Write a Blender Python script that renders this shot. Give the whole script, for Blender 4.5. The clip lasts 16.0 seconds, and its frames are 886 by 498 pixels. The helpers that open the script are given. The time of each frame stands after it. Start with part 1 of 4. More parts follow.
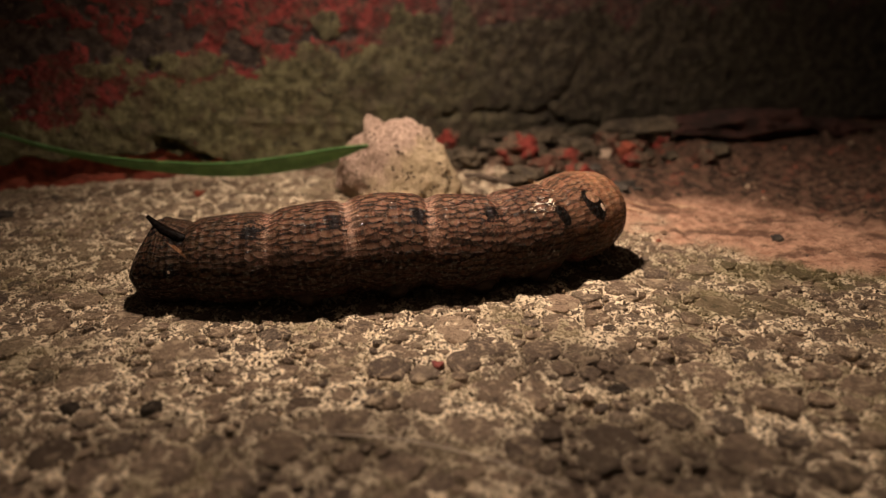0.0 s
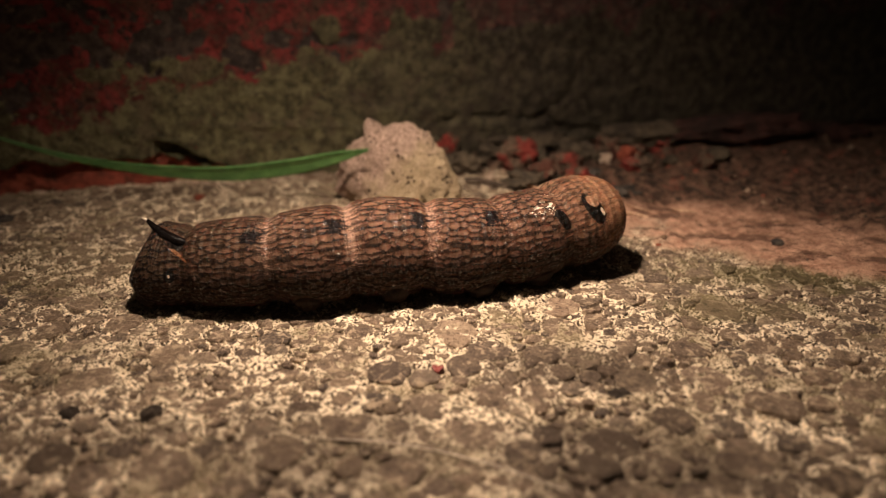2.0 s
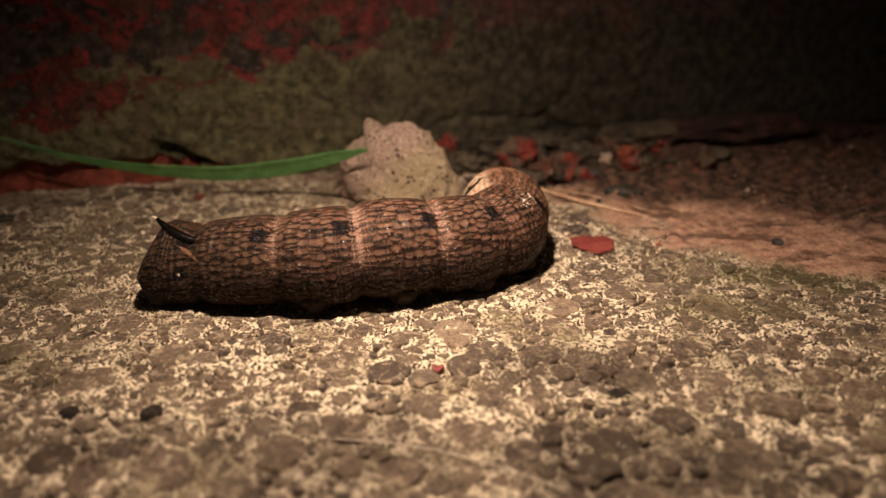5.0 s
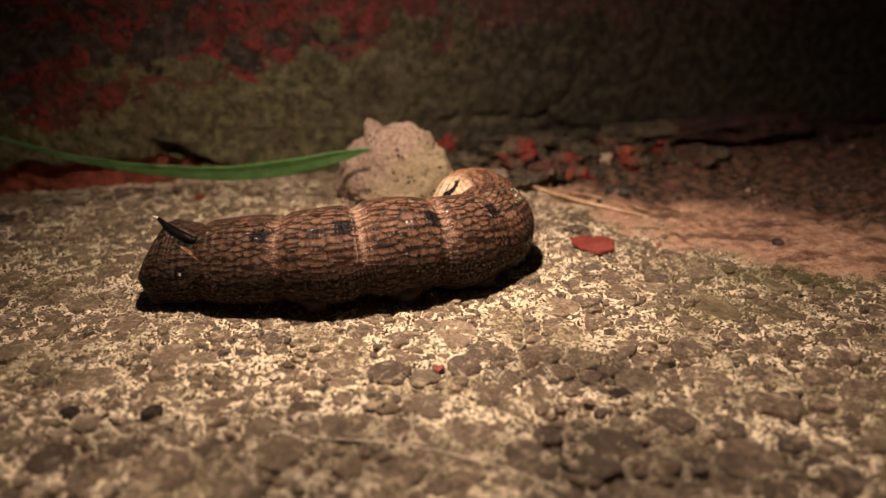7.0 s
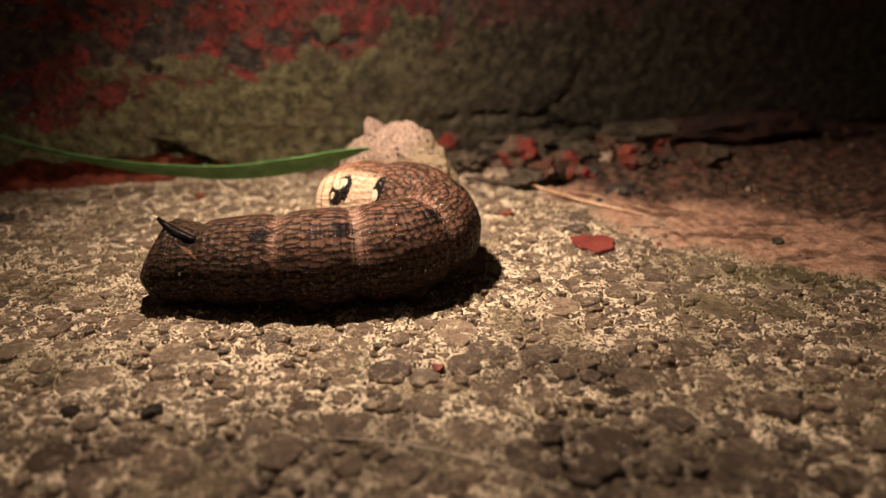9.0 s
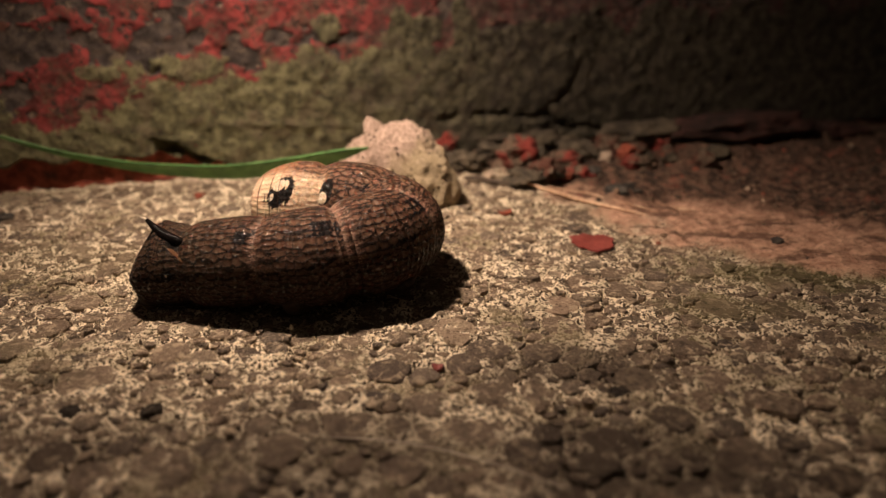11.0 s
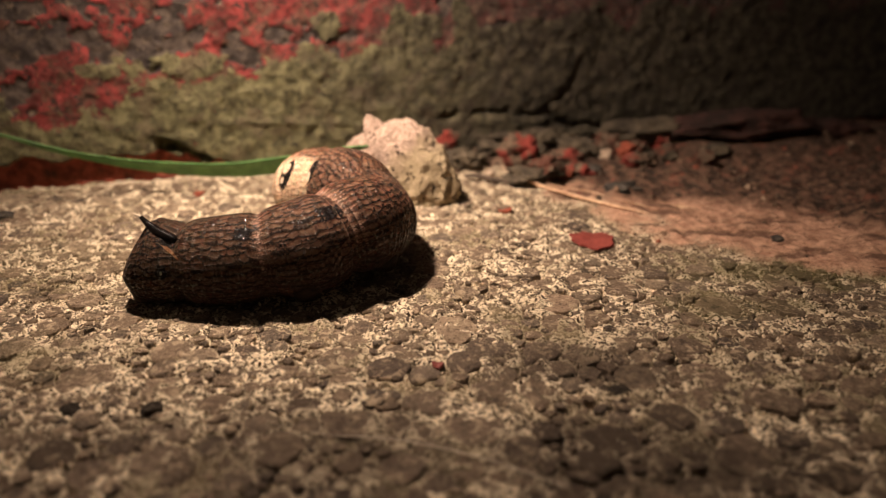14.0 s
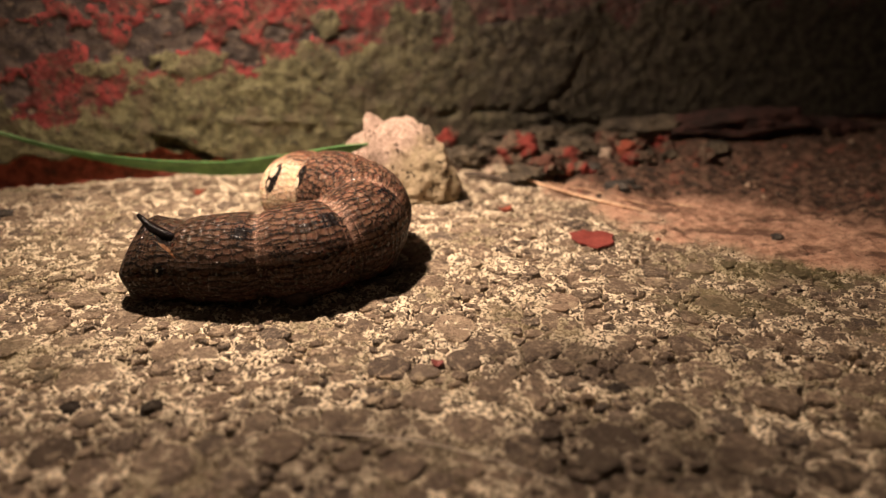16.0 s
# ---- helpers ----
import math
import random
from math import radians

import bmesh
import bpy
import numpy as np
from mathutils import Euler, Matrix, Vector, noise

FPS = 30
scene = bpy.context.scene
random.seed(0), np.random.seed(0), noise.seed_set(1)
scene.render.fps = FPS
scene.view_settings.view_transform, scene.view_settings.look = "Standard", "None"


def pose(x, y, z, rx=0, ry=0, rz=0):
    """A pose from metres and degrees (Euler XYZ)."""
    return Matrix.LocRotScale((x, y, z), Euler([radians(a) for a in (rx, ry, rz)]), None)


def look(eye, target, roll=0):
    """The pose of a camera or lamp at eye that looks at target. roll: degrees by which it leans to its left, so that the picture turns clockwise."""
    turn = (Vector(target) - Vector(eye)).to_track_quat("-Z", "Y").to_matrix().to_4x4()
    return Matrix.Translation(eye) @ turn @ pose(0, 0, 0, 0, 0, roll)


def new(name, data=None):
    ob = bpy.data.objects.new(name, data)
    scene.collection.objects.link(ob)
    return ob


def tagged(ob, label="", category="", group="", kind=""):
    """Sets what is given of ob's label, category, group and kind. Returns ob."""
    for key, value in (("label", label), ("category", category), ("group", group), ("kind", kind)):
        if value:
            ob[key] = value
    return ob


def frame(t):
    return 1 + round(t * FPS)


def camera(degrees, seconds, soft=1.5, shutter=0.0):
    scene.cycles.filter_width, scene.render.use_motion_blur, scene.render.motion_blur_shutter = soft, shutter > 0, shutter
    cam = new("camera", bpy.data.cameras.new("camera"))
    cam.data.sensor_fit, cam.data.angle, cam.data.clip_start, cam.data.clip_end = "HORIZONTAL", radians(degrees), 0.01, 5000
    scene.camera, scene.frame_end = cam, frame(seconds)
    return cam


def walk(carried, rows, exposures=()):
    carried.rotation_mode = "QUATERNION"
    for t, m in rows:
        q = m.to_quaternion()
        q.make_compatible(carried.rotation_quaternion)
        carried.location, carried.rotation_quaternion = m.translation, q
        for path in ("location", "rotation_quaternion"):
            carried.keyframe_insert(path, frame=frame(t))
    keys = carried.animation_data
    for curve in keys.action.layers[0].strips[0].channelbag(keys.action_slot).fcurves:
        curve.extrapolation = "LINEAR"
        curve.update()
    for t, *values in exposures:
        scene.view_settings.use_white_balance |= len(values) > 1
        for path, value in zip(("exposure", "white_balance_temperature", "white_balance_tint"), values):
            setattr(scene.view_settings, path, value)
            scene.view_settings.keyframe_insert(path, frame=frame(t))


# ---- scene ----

# ======== camera ========
cam = camera(64, 16.0, soft=1.15)
cam.data.dof.use_dof = True
cam.data.dof.focus_distance = 0.113
cam.data.dof.aperture_fstop = 14.5


def shot(pitch, height, yaw):
    """A hand-steadied camera a hand's width above the paving: metres and degrees."""
    return pose(0, 0, height, 90 - pitch, 0, yaw)


walk(cam, [
    (0.0, shot(22.204, 0.05100, 0.002)), (0.5, shot(22.063, 0.05104, 0.010)),
    (1.0, shot(21.931, 0.05102, 0.009)), (1.5, shot(21.816, 0.05109, 0.012)),
    (2.0, shot(21.874, 0.05102, 0.004)), (2.5, shot(21.724, 0.05102, 0.017)),
    (3.0, shot(22.000, 0.05100, 0.000)), (3.5, shot(21.965, 0.05100, 0.010)),
    (4.0, shot(21.907, 0.05108, 0.009)), (6.5, shot(21.967, 0.05110, 0.004)),
    (7.0, shot(21.913, 0.05107, 0.037)), (7.5, shot(21.856, 0.05100, 0.038)),
    (8.0, shot(22.052, 0.05110, 0.028)), (8.5, shot(22.240, 0.05112, 0.024)),
    (9.0, shot(22.027, 0.05115, 0.042)), (11.5, shot(22.054, 0.05109, -0.004)),
    (12.0, shot(22.108, 0.05119, 0.000)), (12.5, shot(22.091, 0.05107, 0.001)),
    (13.0, shot(22.223, 0.05116, -0.004)), (13.5, shot(22.277, 0.05114, 0.001)),
    (14.0, shot(22.211, 0.05113, 0.001)), (14.5, shot(22.163, 0.05119, 0.000)),
    (15.0, shot(22.293, 0.05112, -0.003)), (15.5, shot(22.253, 0.05112, 0.001)),
    (16.0, shot(22.349, 0.05113, -0.008)),
], exposures=[(0.0, -0.2), (1.0, -0.25), (2.0, -0.29), (2.5, -0.42), (3.5, -0.46), (4.2, -0.42), (6.5, -0.25), (9.0, -0.12), (11.3, 0.0), (12.0, -0.06), (13.0, -0.06), (13.5, 0.22), (14.5, 0.48), (16.0, 0.55)])

# ======== light: night, one hand torch ========
TORCH_STRENGTH = 2100.0
TORCH_COLOUR = (1.0, 0.77, 0.605, 1.0)
world = bpy.data.worlds.new("night")
scene.world = world
world.use_nodes = True
world.node_tree.nodes["Background"].inputs["Color"].default_value = (0.98, 0.72, 0.55, 1)
world.node_tree.nodes["Background"].inputs["Strength"].default_value = 0.036

# ======== helpers ========
MM = 0.001


def smooth(a, b, x):
    k = np.clip((np.asarray(x, float) - a) / (b - a), 0, 1)
    return k * k * (3 - 2 * k)


def lattice(ix, iy, seed):
    h = (ix.astype(np.int64) * 374761393 + iy.astype(np.int64) * 668265263 + seed * 974711) & 0x7FFFFFFF
    h = ((h ^ (h >> 13)) * 1274126177) & 0x7FFFFFFF
    h = h ^ (h >> 16)
    return (h & 0xFFFFFF) / float(0xFFFFFF)


def grain(x, y, size, seed=0):
    """Value noise, 0 to 1, with features of that size."""
    x, y = np.asarray(x, float) / size, np.asarray(y, float) / size
    ix, iy = np.floor(x), np.floor(y)
    fx, fy = x - ix, y - iy
    fx, fy = fx * fx * (3 - 2 * fx), fy * fy * (3 - 2 * fy)
    a, b = lattice(ix, iy, seed), lattice(ix + 1, iy, seed)
    c, d = lattice(ix, iy + 1, seed), lattice(ix + 1, iy + 1, seed)
    return (a + (b - a) * fx) * (1 - fy) + (c + (d - c) * fx) * fy


def fbm(x, y, size, octaves=4, seed=0):
    total, amp, norm = 0, 1.0, 0.0
    for o in range(octaves):
        total = total + amp * grain(np.asarray(x) + 13.7 * o * size, np.asarray(y) - 7.1 * o * size, size / 2 ** o, seed + o)
        norm += amp
        amp *= 0.55
    return total / norm


def part(name, bm, material, parent, label="", place=None):
    me = bpy.data.meshes.new(name)
    bm.to_mesh(me)
    bm.free()
    return mesh_part(name, me, material, parent, label, place)


def mesh_part(name, me, material, parent, label="", place=None):
    if material and not me.materials:
        me.materials.append(material)
    ob = new(name, me)
    ob.parent = parent
    if place is not None:
        ob.matrix_basis = place
    if label:
        tagged(ob, label)
    return ob


def shade_smooth(me):
    me.polygons.foreach_set("use_smooth", [True] * len(me.polygons))


def vector_attribute(me, name, data):
    at = me.attributes.new(name, "FLOAT_VECTOR", "POINT")
    at.data.foreach_set("vector", np.asarray(data, np.float32).ravel())


def grid_mesh(name, P):
    """A mesh from an array of points, rows x columns x 3."""
    n, m, _ = P.shape
    i = np.arange(n * m).reshape(n, m)
    quads = np.stack([i[:-1, :-1], i[:-1, 1:], i[1:, 1:], i[1:, :-1]], -1).reshape(-1, 4)
    me = bpy.data.meshes.new(name)
    me.from_pydata(P.reshape(-1, 3).tolist(), [], quads.tolist())
    shade_smooth(me)
    return me


def spread(lo, hi, step, far, growth=1.25):
    """Even steps from lo to hi, then wider and wider ones out to far on both sides."""
    core = list(np.arange(lo, hi + step / 2, step))
    out, s = [], step
    while core[-1] + sum(out) < far:
        s *= growth
        out.append(s)
    up = core[-1] + np.cumsum(out)
    down = core[0] - np.cumsum(out)
    return np.array(list(down[::-1]) + core + list(up))


# ======== materials ========
class Nodes:
    """A short way to write node materials."""

    def __init__(self, name):
        self.mat = bpy.data.materials.new(name)
        self.mat.use_nodes = True
        self.tree = self.mat.node_tree
        self.bsdf = self.tree.nodes["Principled BSDF"]

    def add(self, kind, **sets):
        n = self.tree.nodes.new(kind)
        for k, v in sets.items():
            setattr(n, k, v)
        return n

    def wire(self, a, b):
        self.tree.links.new(a, b)

    def put(self, socket, value):
        if isinstance(value, bpy.types.NodeSocket):
            self.wire(value, socket)
        else:
            socket.default_value = value

    def coords(self):
        return self.add("ShaderNodeTexCoord").outputs["Object"]

    def attr(self, name):
        return self.add("ShaderNodeAttribute", attribute_name=name).outputs["Vector"]

    def split(self, v):
        s = self.add("ShaderNodeSeparateXYZ")
        self.wire(v, s.inputs[0])
        return s.outputs

    def scaled(self, v, scale):
        m = self.add("ShaderNodeVectorMath", operation="MULTIPLY")
        self.wire(v, m.inputs[0])
        m.inputs[1].default_value = scale
        return m.outputs[0]

    def noise(self, v, scale, detail=4.0, rough=0.55, distort=0.0):
        n = self.add("ShaderNodeTexNoise")
        self.wire(v, n.inputs["Vector"])
        n.inputs["Scale"].default_value = scale
        n.inputs["Detail"].default_value = detail
        n.inputs["Roughness"].default_value = rough
        n.inputs["Distortion"].default_value = distort
        return n.outputs["Fac"]

    def cells(self, v, scale, feature="F1", randomness=1.0, out="Distance"):
        n = self.add("ShaderNodeTexVoronoi", feature=feature)
        self.wire(v, n.inputs["Vector"])
        n.inputs["Scale"].default_value = scale
        n.inputs["Randomness"].default_value = randomness
        return n.outputs[out]

    def ramp(self, v, lo, hi, a=0.0, b=1.0):
        n = self.add("ShaderNodeMapRange", interpolation_type="SMOOTHSTEP")
        self.put(n.inputs["Value"], v)
        for k, val in (("From Min", lo), ("From Max", hi), ("To Min", a), ("To Max", b)):
            n.inputs[k].default_value = val
        return n.outputs["Result"]

    def math(self, op, a, b=0.0):
        n = self.add("ShaderNodeMath", operation=op)
        self.put(n.inputs[0], a)
        self.put(n.inputs[1], b)
        return n.outputs[0]

    def mix(self, fac, a, b):
        n = self.add("ShaderNodeMix", data_type="RGBA")
        self.put(n.inputs[0], fac)
        for sock, v in ((n.inputs[6], a), (n.inputs[7], b)):
            self.put(sock, v if isinstance(v, bpy.types.NodeSocket) else (*v, 1.0))
        return n.outputs[2]

    def blob(self, place, x, y, rx, ry, wander):
        """1 inside a soft-edged patch of the ground (millimetres), its outline led astray by a noise."""
        off = self.add("ShaderNodeVectorMath", operation="SUBTRACT")
        self.wire(place, off.inputs[0])
        off.inputs[1].default_value = (x * 0.001, y * 0.001, 0)
        size = self.add("ShaderNodeVectorMath", operation="LENGTH")
        self.wire(self.scaled(off.outputs[0], (1000 / rx, 1000 / ry, 0)), size.inputs[0])
        return self.ramp(self.math("ADD", size.outputs["Value"], self.math("MULTIPLY", self.math("SUBTRACT", wander, 0.5), 2.6)), 0.55, 1.25, 1.0, 0.0)

    def weathered_and_dimmed(self, col):
        """Damp dirt and thin algae that spread over slab, stones and grains alike; the brown also paints the dimmer
        light up front.
        """
        place = self.add("ShaderNodeNewGeometry").outputs["Position"]
        wander = self.noise(place, 110, 5, 0.65)
        for x, y, rx, ry, strength, dirt in DIRT_AND_DIMMING:
            col = self.mix(self.math("MULTIPLY", self.blob(place, x, y, rx, ry, wander), strength), col, dirt)
        return col

    def bump(self, height, distance, strength=1.0, normal=None):
        n = self.add("ShaderNodeBump")
        n.inputs["Strength"].default_value = strength
        n.inputs["Distance"].default_value = distance
        self.wire(height, n.inputs["Height"])
        if normal is not None:
            self.wire(normal, n.inputs["Normal"])
        return n.outputs["Normal"]

    def done(self, colour, roughness=0.9, normal=None, specular=0.3):
        self.put(self.bsdf.inputs["Base Color"], colour if isinstance(colour, bpy.types.NodeSocket) else (*colour, 1.0))
        self.put(self.bsdf.inputs["Roughness"], roughness)
        self.bsdf.inputs["Specular IOR Level"].default_value = specular
        if normal is not None:
            self.wire(normal, self.bsdf.inputs["Normal"])
        return self.mat


BROWN_DIRT_DIM, ALGAE = (0.062, 0.043, 0.030), (0.120, 0.105, 0.035)
# the brown patches up front also stand in for weaker torchlight
DIRT_AND_DIMMING = (
    (19, 83, 13, 6, 0.60, BROWN_DIRT_DIM), (22, 64, 17, 8, 0.66, BROWN_DIRT_DIM), (-13, 65, 17, 9, 0.5, BROWN_DIRT_DIM),
    (-40, 68, 11, 5, 0.35, BROWN_DIRT_DIM), (62, 114, 22, 6, 0.62, ALGAE), (46, 100, 12, 5, 0.40, ALGAE), (-72, 118, 26, 14, 0.22, ALGAE), (-62, 84, 14, 7, 0.25, ALGAE),
)


def concrete_material():
    n = Nodes("worn concrete and earth")
    c = n.coords()
    zone = n.split(n.attr("zone"))
    fine, mid, wide = n.noise(c, 1900, 5, 0.65), n.noise(c, 420, 4, 0.6), n.noise(c, 60, 3)
    paste = n.mix(n.ramp(fine, 0.43, 0.52), (0.060, 0.042, 0.028), (0.88, 0.73, 0.52))
    paste = n.mix(n.ramp(mid, 0.50, 0.64), paste, (0.17, 0.125, 0.085))
    paste = n.mix(n.ramp(wide, 0.45, 0.66, 0.0, 0.75), paste, (0.20, 0.155, 0.085))
    paste = n.weathered_and_dimmed(paste)
    dust = n.mix(n.ramp(mid, 0.3, 0.7), (0.37, 0.197, 0.130), (0.66, 0.405, 0.275))
    dust = n.mix(n.ramp(n.noise(n.scaled(c, (0.55, 1.3, 1.0)), 130, 7, 0.75), 0.48, 0.58, 0.0, 0.85), dust, (0.115, 0.060, 0.040))
    dust = n.mix(n.ramp(fine, 0.54, 0.66, 0.0, 0.7), dust, (0.10, 0.062, 0.040))
    earth = n.mix(n.ramp(mid, 0.35, 0.65), (0.034, 0.023, 0.017), (0.175, 0.100, 0.068))
    earth = n.mix(n.ramp(n.noise(c, 150, 5, 0.7), 0.55, 0.66, 0.0, 0.6), earth, (0.24, 0.085, 0.055))
    col = n.mix(zone[0], paste, dust)
    col = n.mix(zone[1], col, earth)
    bump = n.bump(fine, 0.0006, 1.0, n.bump(mid, 0.0010, 0.9))
    return n.done(col, 0.93, bump, 0.2)


def pebble_material(name, island, tone=1.0):
    n = Nodes(name)
    c = n.add("ShaderNodeNewGeometry").outputs["Position"]
    if island:
        pick = n.add("ShaderNodeNewGeometry").outputs["Random Per Island"]
    else:
        pick = n.add("ShaderNodeObjectInfo").outputs["Random"]
    v = n.add("ShaderNodeValToRGB")
    n.wire(pick, v.inputs[0])
    ramp = v.color_ramp
    ramp.elements[0].color, ramp.elements[1].color = (*[q * tone for q in (0.235, 0.166, 0.113)], 1), (*[q * tone for q in (0.32, 0.236, 0.160)], 1)
    for at, col in ((0.12, (0.285, 0.205, 0.140)), (0.25, (0.205, 0.147, 0.104)), (0.40, (0.36, 0.268, 0.184)), (0.52, (0.165, 0.120, 0.088)), (0.62, (0.27, 0.187, 0.127)), (0.76, (0.250, 0.190, 0.138)), (0.88, (0.110, 0.082, 0.064)), (0.92, (0.28, 0.196, 0.134))):
        ramp.elements.new(at).color = (*[q * tone for q in col], 1)
    speck = n.noise(c, 2000, 6, 0.8)
    patch = n.noise(c, 620, 6, 0.72, 0.6)
    col = n.mix(n.ramp(speck, 0.52, 0.66, 0.0, 0.6), v.outputs[0], (0.46 * tone, 0.35 * tone, 0.25 * tone))
    col = n.mix(n.ramp(speck, 0.36, 0.46, 0.85, 0.0), col, (0.06, 0.042, 0.030))
    col = n.mix(n.ramp(patch, 0.53, 0.58, 0.0, 0.8 * min(1.0, tone)), col, (0.60, 0.46, 0.31))
    col = n.mix(n.ramp(patch, 0.36, 0.43, 0.65, 0.0), col, (0.075, 0.055, 0.040))
    col = n.weathered_and_dimmed(col)
    return n.done(col, 0.85, n.bump(speck, 0.0006, 1.0, n.bump(patch, 0.0013, 0.9)), 0.25)


def wall_material():
    n = Nodes("flaking red paint and moss")
    c = n.coords()
    cover = n.split(n.attr("cover"))  # moss, chipped paint, bare brick
    fine, mid = n.noise(c, 1500, 5, 0.65), n.noise(c, 380, 5, 0.65)
    wide = n.noise(c, 90, 4)
    along = n.split(c)[0]
    paint = n.mix(n.ramp(n.noise(c, 240, 5, 0.6), 0.36, 0.64), (0.085, 0.017, 0.015), (0.255, 0.042, 0.038))
    paint = n.mix(n.ramp(n.noise(c, 140, 7, 0.75), 0.48, 0.58, 0.0, 0.85), paint, (0.090, 0.052, 0.034))
    paint = n.mix(n.ramp(n.noise(c, 620, 6, 0.75, 0.5), 0.53, 0.60), paint, (0.030, 0.020, 0.016))
    paint = n.mix(n.ramp(fine, 0.62, 0.74, 0.0, 0.4), paint, (0.34, 0.11, 0.09))
    chip = n.mix(n.ramp(mid, 0.35, 0.7), (0.030, 0.023, 0.020), (0.100, 0.075, 0.060))
    chip = n.mix(n.ramp(n.noise(c, 260, 6, 0.7), 0.58, 0.66, 0.0, 0.7), chip, (0.22, 0.16, 0.11))
    # Paint darkens rightwards: the torch's fall-off painted into its colour.
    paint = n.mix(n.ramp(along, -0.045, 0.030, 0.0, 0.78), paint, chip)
    moss = n.mix(n.ramp(mid, 0.34, 0.66), (0.056, 0.050, 0.024), (0.180, 0.162, 0.082))
    moss = n.mix(n.ramp(n.noise(c, 150, 5, 0.65), 0.50, 0.62, 0.0, 0.65), moss, (0.110, 0.082, 0.050))
    moss = n.mix(n.ramp(n.noise(c, 900, 5, 0.7), 0.57, 0.64), moss, (0.026, 0.020, 0.013))
    moss = n.mix(n.ramp(fine, 0.60, 0.70, 0.0, 0.5), moss, (0.34, 0.30, 0.17))
    # Dark stone beyond the moss, blackened further to paint the fading light.
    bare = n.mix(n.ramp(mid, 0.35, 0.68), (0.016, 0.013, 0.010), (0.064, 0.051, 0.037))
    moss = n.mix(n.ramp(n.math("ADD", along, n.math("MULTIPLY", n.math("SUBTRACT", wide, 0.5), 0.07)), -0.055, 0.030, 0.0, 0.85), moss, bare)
    brick = n.mix(n.ramp(mid, 0.35, 0.65), (0.17, 0.040, 0.026), (0.40, 0.100, 0.060))
    brick = n.mix(n.ramp(n.noise(c, 200, 6, 0.7), 0.52, 0.62, 0.0, 0.8), brick, (0.070, 0.038, 0.026))
    ragged = n.math("MULTIPLY", n.math("SUBTRACT", n.noise(c, 380, 7, 0.78), 0.5), 2.2)
    col = n.mix(n.ramp(n.math("ADD", cover[1], ragged), 0.42, 0.58), paint, chip)
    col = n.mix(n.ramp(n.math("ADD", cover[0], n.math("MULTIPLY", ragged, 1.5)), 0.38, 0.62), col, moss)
    col = n.mix(n.ramp(n.math("ADD", cover[2], n.math("MULTIPLY", ragged, 0.35)), 0.4, 0.6), col, brick)
    bump = n.bump(fine, 0.0006, 0.9, n.bump(mid, 0.0006, 0.8))
    return n.done(col, 0.86, bump, 0.3)


